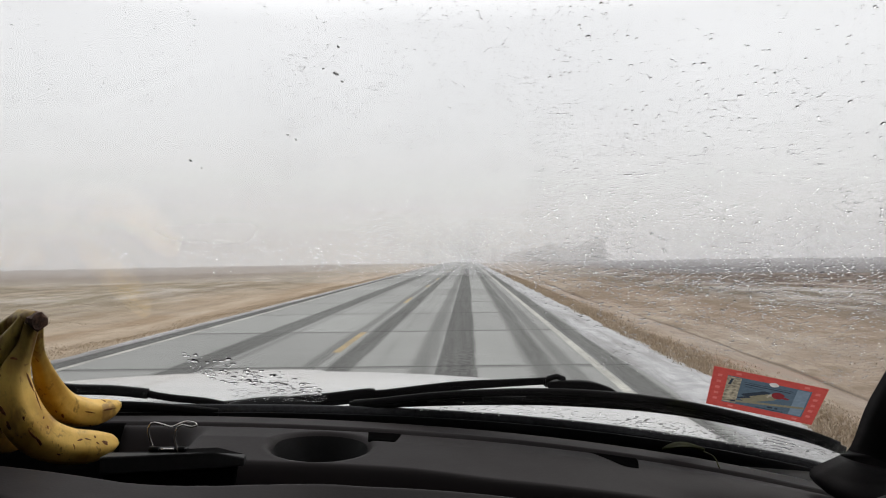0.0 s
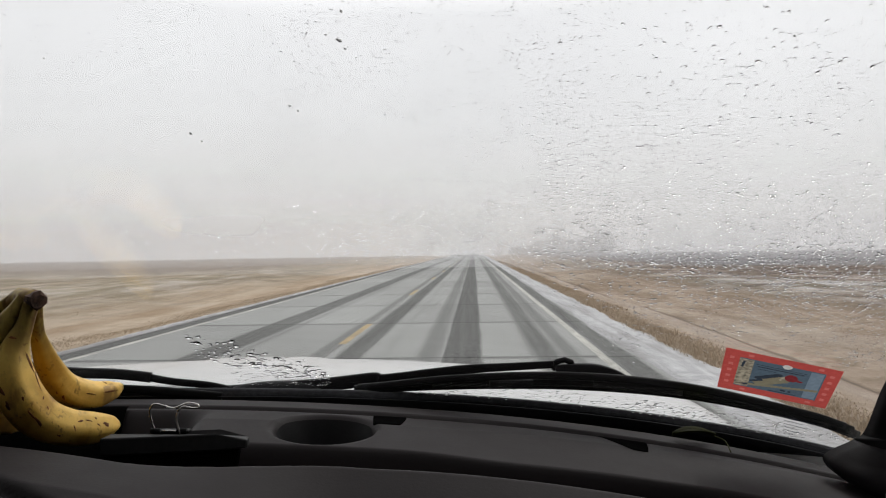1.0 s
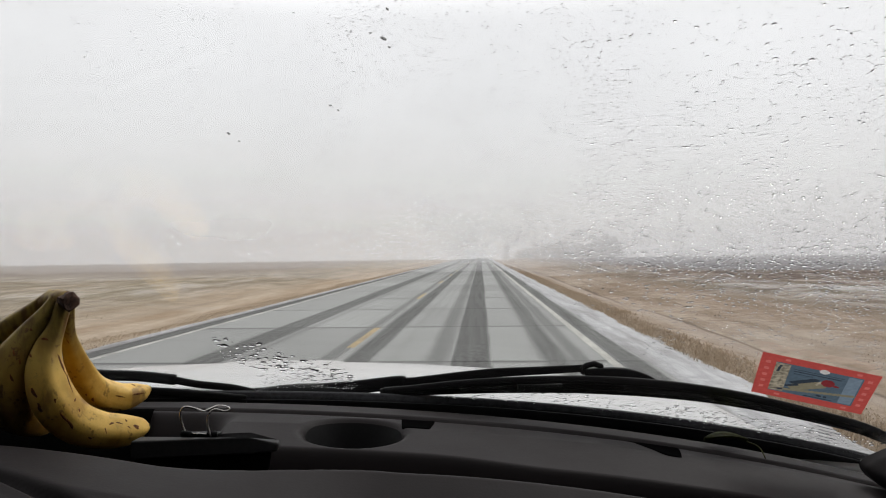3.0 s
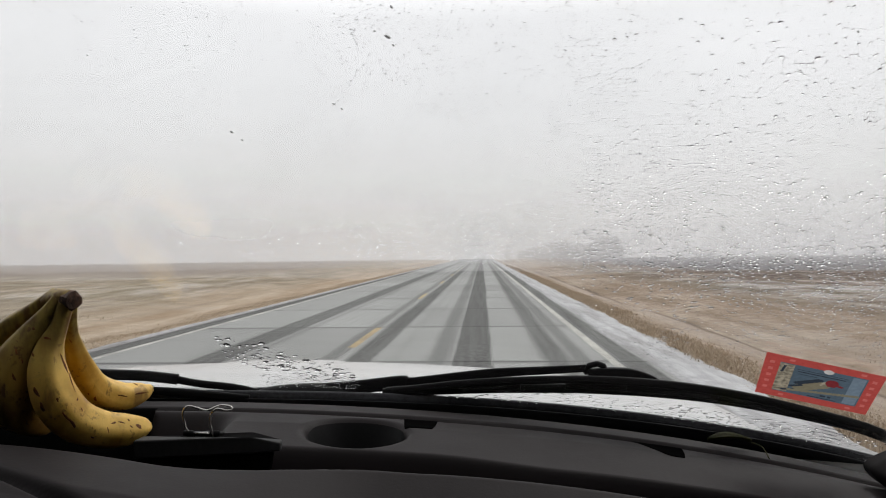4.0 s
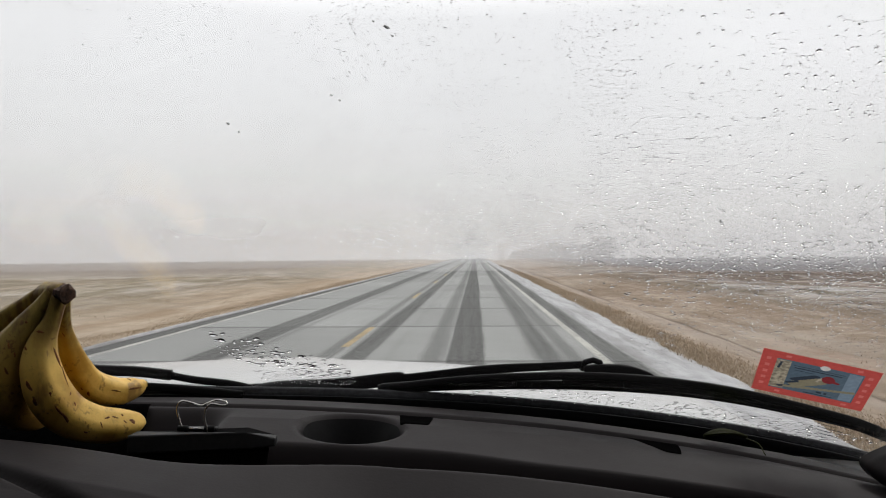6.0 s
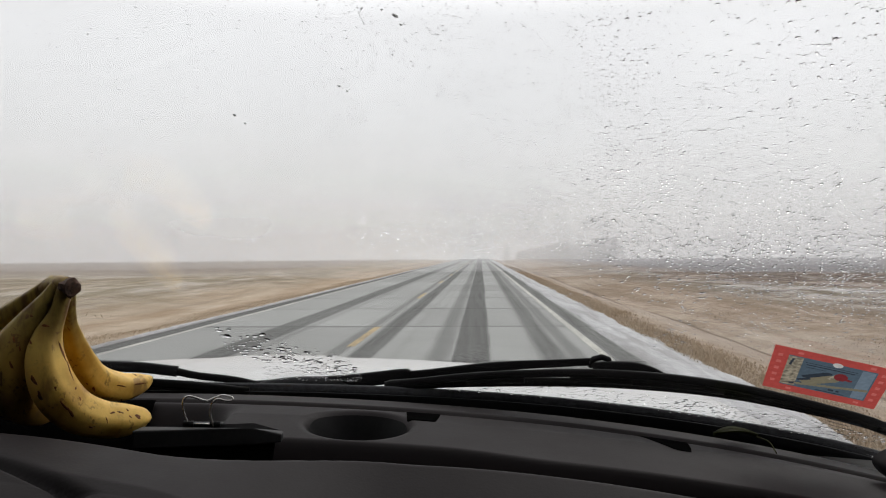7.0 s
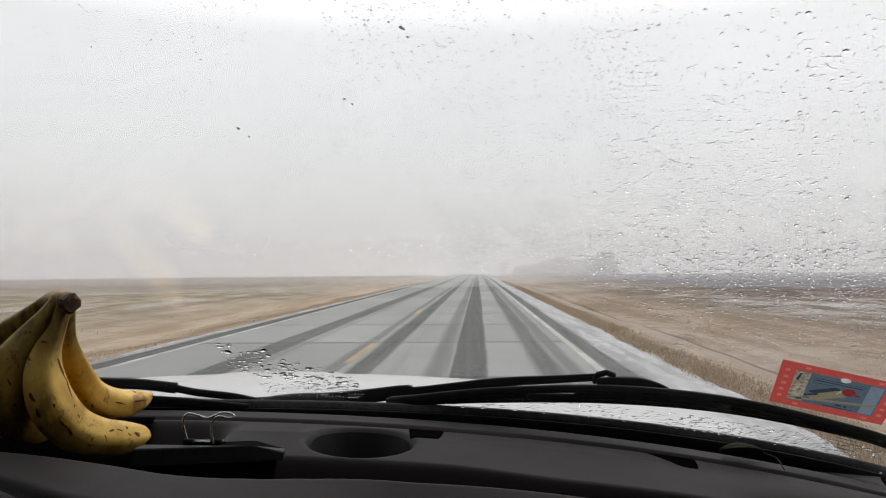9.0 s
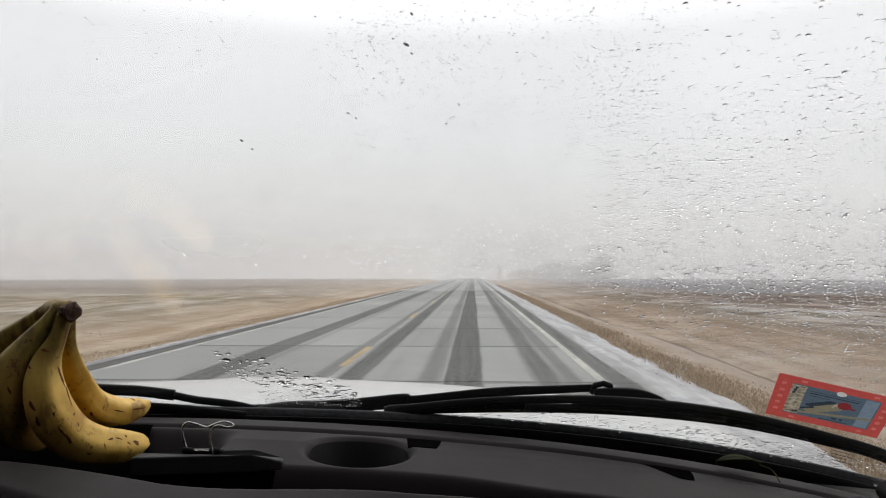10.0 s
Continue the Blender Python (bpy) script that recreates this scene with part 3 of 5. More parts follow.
def blades(name, n, xs, ys, height, label, mat, bias=1.0):
    """Dry grass: two-sided tapered blades, bent and leaning, in tufts."""
    tufts = max(1, n // 3)
    tx = xs[0] + (xs[1] - xs[0]) * rng.random(tufts) ** bias
    ty = ys[0] + (ys[1] - ys[0]) * rng.random(tufts) ** 1.8
    idx = rng.integers(0, tufts, n)
    x = tx[idx] + rng.normal(0, 0.12, n)
    y = ty[idx] + rng.normal(0, 0.4, n)
    h = height * rng.uniform(0.3, 1.0, n) * (0.6 + 0.4 * rng.random(tufts)[idx]) * (0.75 + 0.5 * wave_noise(x * 2, y, 91, 0.8))
    thin = 1.0 - 0.96 * smooth_step(3.1, 4.4, x) + 0.96 * smooth_step(5.6, 6.4, x)
    ok = rng.random(n) < thin
    h = h * (0.45 + 0.55 * thin)
    x, y, h = x[ok], y[ok], h[ok]
    n = len(x)
    z = land(x, y) - 0.01
    a = rng.uniform(0, 2 * math.pi, n)
    w = rng.uniform(0.004, 0.010, n) * (1 + y / 25.0)
    lean = rng.normal(0, 0.35, (n, 2)) * h[:, None]
    dx, dy = np.cos(a) * w, np.sin(a) * w
    mid = np.stack([x + 0.35 * lean[:, 0], y + 0.35 * lean[:, 1], z + 0.6 * h], 1)
    tip = np.stack([x + lean[:, 0], y + lean[:, 1], z + h * 0.95], 1)
    d = np.stack([dx, dy, 0 * dx], 1)
    base = np.stack([x, y, z], 1)
    co = np.stack([base - d, base + d, mid + 0.7 * d, mid - 0.7 * d, tip], 1).reshape(-1, 3)
    k = np.arange(n)[:, None] * 5
    tri = np.concatenate([k + np.array([[0, 1, 2]]), k + np.array([[0, 2, 3]]), k + np.array([[3, 2, 4]])])
    ob = new(name, big_mesh(name, co, tri, mat))
    return tagged(ob, label, "grass", kind="stuff")


blades("grass", 60000, (2.86, 4.9), (5, 90), 0.15, "dry brown grass fringing the road shoulder", M_FRINGE, 1.4)
blades("grass", 9000, (2.84, 5.5), (4, -14), 0.10, "dry tan grass beside the car", M_GRASS)
blades("grass", 42000, (3.4, 14.0), (7, 90), 0.06, "short dry tan grass in the roadside ditch", M_GRASS)
blades("grass", 30000, (-9.0, -5.9), (7, 90), 0.08, "short dry tan grass along the far roadside", M_GOLD)
blades("grass", 40000, (-26.0, -8.0), (9, 110), 0.055, "dry tan prairie grass in the far ditch", M_GOLD)


# ---- far shelterbelt and silo ----
def shelter_tree(x, y, h, seed, bushy):
    g = np.random.default_rng(seed)
    z0 = float(land(np.array([x]), np.array([y]))[0])
    tree = thing("tree", "far-off tree of a shelterbelt, coloured pale like haze", "tree", (x, y, z0), "shelterbelt")
    rows = spline([(0, 0, -0.2, 0.20 * h / 8), (0.1, 0.05, h * 0.45, 0.12 * h / 8), (0, 0.1, h * 0.9, 0.03)], 9)
    verts, faces = tube(rows, 8)
    for k in range(9):
        t = 0.25 + 0.07 * k
        a = g.uniform(0, 6.28)
        reach = bushy * h * (1.0 - t) * 0.6 + 0.4
        limb = spline([(0, 0, h * t, 0.05), (reach * 0.5 * math.cos(a), reach * 0.5 * math.sin(a), h * (t + 0.09), 0.03), (reach * math.cos(a), reach * math.sin(a), h * (t + 0.14), 0.01)], 5)
        v, f = tube(limb, 5)
        n = len(verts)
        verts += v
        faces += [tuple(i + n for i in q) for q in f]
    part("trunk", (verts, faces), tree, "trunk and limbs coloured pale like haze", mat=M_BARK)
    n = 5600
    t = g.random(n) ** 0.8
    lobes = g.uniform(0, 6.28, 14)
    lt = g.uniform(0.05, 0.95, 14)
    li = g.integers(0, 14, n)
    t = np.clip(lt[li] + g.normal(0, 0.09, n), 0.03, 1.04)
    rad = bushy * h * 0.44 * np.clip(1.08 - t, 0.05, 1) ** 0.62
    a = lobes[li] + g.normal(0, 0.9, n)
    q = rad * (0.15 + np.abs(g.normal(0, 0.5, n)))
    c = np.stack([q * np.cos(a), q * np.sin(a), h * t], 1)
    s = g.uniform(0.14, 0.36, n)
    d1 = g.normal(0, 1, (n, 3))
    d1 /= np.linalg.norm(d1, axis=1)[:, None]
    d2 = np.cross(d1, g.normal(0, 1, (n, 3)))
    d2 /= np.linalg.norm(d2, axis=1)[:, None]
    co = np.stack([c - d1 * s[:, None], c + 0.5 * d2 * s[:, None], c + d1 * s[:, None], c - 0.5 * d2 * s[:, None]], 1).reshape(-1, 3)
    part("crown", big_mesh("crown", co, np.arange(n * 4).reshape(-1, 4), M_HAZE_LEAF), tree, "foliage coloured pale like haze")
    return tree


SHELTER = ((15.5, 292, 3.4, 1.0), (18.0, 285, 4.0, 1.0), (20.8, 291, 4.9, 1.0), (23.4, 284, 5.2, 0.9), (26.0, 293, 5.6, 1.0), (28.6, 286, 5.4, 0.9), (31.2, 291, 7.3, 0.7),
           (33.0, 288, 6.8, 0.7), (35.6, 284, 5.5, 1.0), (38.4, 292, 5.8, 1.0), (41.2, 286, 5.7, 1.0), (44.0, 290, 6.4, 0.9), (46.4, 285, 8.0, 0.8), (48.8, 290, 8.7, 0.8),
           (51.0, 286, 8.2, 0.8), (29.5, 301, 6.0, 1.0), (40.0, 302, 6.0, 1.0), (47.6, 300, 8.4, 0.9))
for k, (tx, ty, th, bushy) in enumerate(SHELTER):
    shelter_tree(tx, ty, th, 40 + k, bushy * 1.5)

silo = thing("silo", "tall far-off concrete grain silo, coloured pale like haze", "silo", (14.6, 420, float(fall(np.array([14.6]), np.array([420.0]))[0])))
part("shaft", tube([(0, 0, -0.3, 1.4), (0, 0, 8.4, 1.4)], 24), silo, mat=M_SILO)
part("roof", tube([(0, 0, 8.4, 1.5), (0, 0, 8.7, 1.5), (0, 0, 9.6, 0.2)], 24), silo, "low conical cap", mat=M_SILO)

# ---- haze, built as see-through rings that pale what lies behind ----
M_HAZE = haze_material()
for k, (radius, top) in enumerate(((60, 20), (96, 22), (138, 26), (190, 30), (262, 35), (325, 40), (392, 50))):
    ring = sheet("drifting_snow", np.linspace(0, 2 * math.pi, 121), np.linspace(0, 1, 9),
                 lambda A, T: (radius * np.sin(A) * (1 + 0.03 * np.sin(5 * A + k)), radius * np.cos(A) * (1 + 0.03 * np.sin(5 * A + k)), -4.0 + T * (top + 4.0)), M_HAZE)
    tagged(new("drifting_snow", ring), "translucent sheet standing in for snowy haze over the plain", "snowfall", kind="stuff")

# ---- the car ----
XC = -0.40
car = thing("car", "white van seen from its front seats, standing on the road", "car", (XC, 0.0, 0.0))


def car_part(name, data, label="", smooth=True, mat=None, parent=None):
    ob = part(name, data, parent or car, label, smooth, mat)
    ob.location = (-XC, 0, 0) if parent is None else (0, 0, 0)
    return ob


def glass_y(x, z):
    return 0.943 - (z - 1.25) / 0.72 - 0.167 * (x - XC) ** 2




def on_glass(x, z, out=0.0):
    """A point on the inner face of the windshield, moved outwards along its normal."""
    n = np.array((2 * 0.167 * (x - XC), 1.0, 1.0 / 0.72))
    n /= np.linalg.norm(n)
    return np.array((x, glass_y(x, z), z)) + n * out


THICK = 0.005


# unseen roof, set low to cut light from above the bananas
def roof_z(x):
    return 1.625 - 0.05 * (x - XC) ** 2


pane = slab_sheet("windshield", np.linspace(-1.34, 0.535, 60), np.linspace(0, 1, 30),
                  lambda X, T: (X, glass_y(X, 1.10 + T * (roof_z(X) - 1.115)), 1.10 + T * (roof_z(X) - 1.115)), (0, -0.585, -0.811), THICK, M_GLASS)
windshield = car_part("windshield", pane, "raked laminated glass beaded with rain")
windshield.visible_shadow = False


def frit_top(X):
    return 1.2150 - 0.11 * np.abs(X - XC) ** 3.2


def frit_place(X, T):
    Z = 1.095 + (frit_top(X) - 1.095) * T
    return X, glass_y(X, Z) - 0.0025, Z - 0.0018


car_part("ceramic_band", slab_sheet("ceramic_band", np.linspace(-1.32, 0.53, 50), np.linspace(0, 1, 5), frit_place, (0, 0.58, 0.81), 0.001, M_FRIT), "black printed band along the glass's lower edge", parent=windshield)

# specks of dirt on the glass
for sx, sz, size, tilt in ((-0.029, 1.542, 0.0032, 0.9), (-0.042, 1.532, 0.0018, 0.2), (-0.034, 1.529, 0.0042, 0.5), (-0.031, 1.525, 0.0026, 0.9),
                           (-0.079, 1.497, 0.0024, 0.4), (-0.074, 1.494, 0.0020, 0.8), (-0.162, 1.483, 0.0032, 0.6), (-0.156, 1.478, 0.0020, 0.8),
                           (-0.129, 1.421, 0.0013, 0.1), (-0.242, 1.528, 0.0013, 0.0), (0.245, 1.516, 0.0022, 0.3)):
    g = np.random.default_rng(int(abs(sx) * 1e4))
    c = on_glass(sx, sz - 0.0022, THICK)
    ex, ez = np.array((1.0, 0, 0)), on_glass(sx, sz + 0.01) - on_glass(sx, sz)
    ez /= np.linalg.norm(ez)
    n = np.cross(ex, ez)
    ring = []
    for k in range(11):
        a = 2 * math.pi * k / 11
        r = 0.36 * size * g.uniform(0.6, 1.3)
        u, v = r * math.cos(a) * 1.35, r * math.sin(a) * 0.75
        ring.append(c + ex * (u * math.cos(tilt) + v * math.sin(tilt)) + ez * (-u * math.sin(tilt) + v * math.cos(tilt)))
    verts = ring + [q * 0.5 + c * 0.5 + n * 0.0009 for q in ring] + [c + n * 0.0012]
    faces = [(k, (k + 1) % 11, 11 + (k + 1) % 11, 11 + k) for k in range(11)] + [(11 + k, 11 + (k + 1) % 11, 22) for k in range(11)] + [tuple(range(10, -1, -1))]
    car_part("dirt_speck", (verts, faces), "grey dried speck of dirt", mat=M_DIRT, parent=windshield)


# small print on the glass by the passenger's pillar
PRINT_TL, PRINT_TR, PRINT_BL = (0.3951, 0.9052, 1.2012), (0.4323, 0.9095, 1.1909), (0.4043, 0.9360, 1.1773)
for k in range(6):
    v = k / 5
    u1 = (1.0, 0.62, 0.80, 0.50, 0.72, 0.45)[k]
    P00, P10, P01 = np.array(PRINT_TL), np.array(PRINT_TR), np.array(PRINT_BL)
    ends = [P00 + (P01 - P00) * v + (P10 - P00) * u for u in (0.03 * k, u1)]
    ends = [on_glass(q[0], q[2], -0.0008) for q in ends]
    car_part("print_bar", sweep([tuple(q) for q in np.linspace(ends[0], ends[1], 4)], rounded(0.0006, 0.0010 if k == 0 else 0.0005, 0.00015)), "", mat=M_INK, parent=windshield)


# rain drops on the outer face
def drop_field():
    """Where drops sit on the glass: x, z, radius."""
    spots = []
    g = np.random.default_rng(2024)

    def clumps(n, xr, zr, keep, r0, r1, crowd, spread=(0.011, 0.007)):
        """Loose clumps of drops; keep(x, z) gives how thickly an area is sown."""
        x, z = g.uniform(*xr, n), g.uniform(*zr, n)
        ok = g.random(n) < keep(x, z)
        for cx, cz in zip(x[ok], z[ok]):
            m = int(g.integers(*crowd))
            sx, sz = spread[0] * g.uniform(0.5, 1.3), spread[1] * g.uniform(0.5, 1.5)
            lean = g.normal(0, 0.5)
            top = r0 + (r1 - r0) * g.random()
            for k in range(m):
                dz = g.normal(0, sz)
                spots.append((cx + g.normal(0, sx) + lean * dz, cz + dz, r0 + (top - r0) * g.random() ** 1.6))

    def singles(n, xr, zr, keep, r0, r1, power=2.2):
        x, z, q, u = g.uniform(*xr, n), g.uniform(*zr, n), g.random(n), g.random(n)
        ok = q < keep(x, z)
        spots.extend(zip(x[ok], z[ok], r0 + (r1 - r0) * u[ok] ** power))

    def blade_line(x):
        """Height on the glass below which the blade rests."""
        return 1.272 - 0.35 * np.clip(x - 0.20, 0, None) ** 1.3

    # fine drops over the whole glass, sparse before the driver, thick before the passenger
    clumps(380, (-0.46, -0.10), (1.40, 1.60), lambda x, z: 0.18 + 0.60 * smooth_step(-0.32, -0.08, x), 0.00045, 0.0010, (4, 13))
    clumps(420, (-0.10, 0.12), (1.385, 1.60), lambda x, z: 0.60 + 0.40 * smooth_step(1.46, 1.40, z), 0.00050, 0.0011, (6, 18))
    singles(2300, (-0.30, 0.14), (1.39, 1.60), lambda x, z: 0.35 + 0.65 * smooth_step(-0.25, 0.05, x), 0.00045, 0.0011)
    clumps(34, (-0.02, 0.085), (1.385, 1.425), lambda x, z: 0.95 + 0 * x, 0.0006, 0.0013, (12, 26))
    # the passenger's side
    clumps(560, (0.10, 0.46), (1.38, 1.60), lambda x, z: 0.42 + 0.55 * smooth_step(1.53, 1.42, z), 0.00060, 0.0015, (5, 15), (0.014, 0.009))
    singles(4300, (0.10, 0.46), (1.37, 1.60), lambda x, z: 0.22 + 0.78 * smooth_step(1.52, 1.40, z), 0.00055, 0.0017)
    singles(110, (0.12, 0.46), (1.38, 1.59), lambda x, z: 0.3 + 0.7 * smooth_step(0.15, 0.35, x), 0.0014, 0.0024, 1.5)
    # over the fields, down to the blade
    singles(2300, (0.10, 0.46), (1.33, 1.39), lambda x, z: (0.25 + 0.75 * smooth_step(0.12, 0.22, x)) * (0.3 + 0.7 * smooth_step(1.345, 1.385, z)), 0.0008, 0.0018, 1.6)
    clumps(230, (0.13, 0.46), (1.27, 1.37), lambda x, z: (z > blade_line(x)) * (0.12 + 0.88 * smooth_step(0.16, 0.36, x)) * (0.35 + 0.65 * smooth_step(1.28, 1.34, z)), 0.0006, 0.0016, (8, 22), (0.012, 0.008))
    # the strip of glass below the blade
    singles(8500, (-0.03, 0.48), (1.160, 1.236), lambda x, z: (z > frit_top(x) - 0.003) * (z < frit_top(x) + 0.0115 + 0.012 * smooth_step(0.02, 0.12, x)) * (0.30 + 0.45 * smooth_step(0.15, 0.35, x)), 0.0005, 0.0026, 2.8)
    # fine drops over the pivot cover
    singles(420, (-0.245, -0.125), (1.224, 1.246), lambda x, z: 0.7 + 0 * x, 0.0005, 0.0018, 2.6)
    # a fan of drops that the blade has left before the hood
    singles(900, (-0.272, -0.128), (1.235, 1.300), lambda x, z: 0.9 * smooth_step(0.028, 0.010, np.abs((x + 0.205) * 0.42 + (z - 1.262))) * (0.35 + 0.65 * smooth_step(1.298, 1.262, z)), 0.0008, 0.0037, 3.0)
    return [(x, z, 0.86 * r * min(1.0, 0.20 + 0.95 * glass_y(x, z)) if z > 1.25 else r * 0.75) for x, z, r in spots]


def drops_mesh():
    """Low rounded caps, wider than high and sagging down the glass, each closed by a flat foot."""
    g = np.random.default_rng(5)
    co, faces = [], []
    seg, rings = 10, 4
    turn = 2 * np.pi * np.arange(seg) / seg
    for x, z, r in drop_field():
        c = on_glass(x, z, THICK + 0.00002)
        ez = on_glass(x, z + 0.01) - on_glass(x, z)
        ez /= np.linalg.norm(ez)
        ex = np.array((1.0, 0, 0)) - ez * ez[0]
        n = on_glass(x, z, 1.0) - on_glass(x, z)
        wide, tilt, tall = g.uniform(1.05, 1.60), g.normal(0.0, 0.18), r * g.uniform(0.22, 0.33)
        sag = 0.36 * r
        wob = 1 + 0.10 * np.sin(2 * turn + g.uniform(0, 6.28)) + 0.06 * np.sin(3 * turn + g.uniform(0, 6.28))
        u, v = np.cos(turn) * wob * wide, np.sin(turn) * wob
        u, v = u * math.cos(tilt) - v * math.sin(tilt), u * math.sin(tilt) + v * math.cos(tilt)
        base = len(co)
        for k in range(rings):
            f = 1.0 - k / rings
            ring = c - ez * (sag * (1 - f)) + r * f * (np.outer(u, ex) + np.outer(v, ez)) + n * (tall * (1 - f ** 2.1))
            co.extend(map(tuple, ring))
        co.append(tuple(c - ez * sag + n * tall))
        for k in range(rings - 1):
            for q in range(seg):
                a, b = base + k * seg + q, base + k * seg + (q + 1) % seg
                faces.append((a, a + seg, b + seg, b))
        last = base + (rings - 1) * seg
        faces.extend((last + (q + 1) % seg, last + q, base + rings * seg) for q in range(seg))
        faces.append(tuple(base + q for q in range(seg)))
    return mesh_of("raindrops", co, faces, M_WATER, True)


drops = car_part("raindrops", drops_mesh(), "beads of rain water on the glass", parent=windshield)
drops["kind"] = "stuff"
drops.visible_shadow = False


# hood
def hood_z(x, y):
    d = np.abs(x - XC)
    v = np.clip(y - 1.08, -0.2, None)
    z = 1.206 - 0.02 * v - 0.096 * v * np.abs(v) - 0.087 * d * d - 1.5 * np.clip(d - 0.80, 0, None) ** 1.2 * smooth_step(1.0, 1.15, y)
    z = z - 0.6 * np.clip(y - 2.15, 0, None) ** 1.3
    return z + 0.004 * smooth_step(0.11, 0.075, d)


def hood_place(X, T):
    Y = 1.075 - 0.145 * (X - XC) ** 2 * (1 - T) + T * 1.345
    return X, Y, hood_z(X, Y)


car_part("hood", slab_sheet("hood", np.linspace(XC - 1.0, XC + 1.0, 110), np.linspace(0, 1, 60), hood_place, (0, 0, 1), 0.02, M_PAINT), "white painted hood, wet")
car_part("cowl", slab_sheet("cowl", np.linspace(XC - 0.92, XC + 0.92, 40), np.linspace(0.945, 1.068, 8),
                            lambda X, Y: (X, Y - 0.145 * (X - XC) ** 2, 1.165 - 0.075 * (X - XC) ** 2 + 0.006 * np.sin((Y - 0.945) * 60)), (0, 0, 1), 0.03, M_COWL), "black plastic cowl under the wipers")
SEAL = [(x, glass_y(x, frit_top(x) + 0.0030) + 0.0090, frit_top(x) + 0.0015) for x in np.linspace(-1.25, 0.50, 50)]
car_part("cowl_seal", sweep(SEAL, rounded(0.006, 0.0110, 0.0025)), "dark grey rubber seal between glass and hood, wet", mat=M_COWL)
for side in (-1, 1):
    xs = XC + side * 0.98
    car_part("fender", slab_sheet("fender", np.linspace(0, 1, 8), np.linspace(0.75, 2.42, 20),
                                  lambda T, Y: (xs + side * (0.05 * np.sin(T * math.pi * 0.6)), Y, 0.42 + (0.84 - 0.42) * (1 - T)), (side, 0, 0), 0.02, M_PAINT), "white painted fender")
    for wy in (1.75, -0.55):
        car_part("tyre", tube([(xs - side * 0.24, wy, 0.36, 0.30), (xs - side * 0.22, wy, 0.36, 0.36), (xs - side * 0.04, wy, 0.36, 0.36), (xs - side * 0.02, wy, 0.36, 0.30)], 28), "", mat=M_TYRE)
    car_part("side_panel", block(min(XC + side * 0.932, XC + side * 0.945), max(XC + side * 0.932, XC + side * 0.945), -1.04, 0.68 if side > 0 else 0.80, 0.46, 1.60, 0.004), "white painted body side", mat=M_PAINT)
car_part("rear_panel", block(XC - 0.93, XC + 0.93, -1.045, -1.022, 0.44, 1.62, 0.004), "white painted rear", mat=M_PAINT)
car_part("roof_skin", slab_sheet("roof_skin", np.linspace(XC - 0.93, XC + 0.93, 24), np.linspace(0, 1, 12),
                                 lambda X, T: (X, -1.03 + T * (glass_y(X, roof_z(X)) + 1.06), roof_z(X) + 0.045), (0, 0, 1), 0.012, M_PAINT), "white painted roof")
car_part("grille", block(XC - 0.92, XC + 0.92, 2.40, 2.46, 0.42, 0.94, 0.02), mat=M_PAINT, label="white front end")
car_part("floor_pan", block(XC - 0.92, XC + 0.92, -1.05, 2.40, 0.38, 0.44, 0.01), mat=M_CABIN)
car_part("firewall", block(XC - 0.90, XC + 0.90, 0.96, 0.99, 0.44, 1.10, 0.0), mat=M_CABIN)
# unseen rear, closed to keep light from behind out of the cabin
car_part("rear_wall", block(XC - 0.90, XC + 0.90, -1.02, -0.98, 0.44, 1.64, 0.01), mat=M_CABIN)
car_part("roof", slab_sheet("roof", np.linspace(XC - 0.93, XC + 0.93, 24), np.linspace(0, 1, 12),
                            lambda X, T: (X, -1.02 + T * (glass_y(X, roof_z(X)) + 1.04), roof_z(X) + 0.03), (0, 0, 1), 0.035, M_HEADLINER), "grey cloth-lined roof")
for side in (-1, 1):
    xs = XC + side * 0.93
    car_part("door", block(min(xs, xs - side * 0.09), max(xs, xs - side * 0.09), -1.0, 0.80, 0.44, 1.17, 0.02), mat=M_CABIN, label="lower door panel below the light-blocking wall")
    # added wall in the window opening, keeps side light off the dashboard
    car_part("light_block_wall", block(min(xs, xs - side * 0.09), max(xs, xs - side * 0.09), -1.0, 0.68 if side > 0 else 0.82, 1.172, 1.60, 0.01), mat=M_CABIN, label="unseen dark wall blocking light where a side window would be")

# A-pillars: the passenger's one is seen at its foot
PILLAR = spline([(0.470, 0.830, 1.085), (0.4453, 0.860, 1.1404), (0.4246, 0.860, 1.1551), (0.4171, 0.860, 1.1672), (0.4263, 0.862, 1.1751), (0.4522, 0.868, 1.1840), (0.4760, 0.888, 1.1900), (0.4597, 0.824, 1.2454), (0.4471, 0.762, 1.2927), (0.410, 0.560, 1.450), (0.380, 0.400, 1.575)], 60)


def pillar(side):
    verts, faces = [], []
    n = 9
    for i, p in enumerate(PILLAR):
        flare = max(0.0, 1.0 - i / 24.0)
        for k in range(n):
            a = math.pi * (k / (n - 1)) - math.pi / 2
            # a rounded trim that bulges back into the cabin and reaches out to the door
            q = np.array((0.0, -0.035 - 0.03 * flare, -0.01)) * math.cos(a) + np.array((0.075, -0.01, 0.0)) * (0.5 + 0.5 * math.sin(a))
            v = p + q * np.array((1, 1, 1))
            verts.append((2 * XC - v[0] if side < 0 else v[0], v[1], v[2]))
    for i in range(len(PILLAR) - 1):
        for k in range(n - 1):
            f = (i * n + k, i * n + k + 1, (i + 1) * n + k + 1, (i + 1) * n + k)
            faces.append(f if side > 0 else f[::-1])
        f = (i * n + n - 1, i * n, (i + 1) * n, (i + 1) * n + n - 1)
        faces.append(f if side > 0 else f[::-1])
    return verts, faces


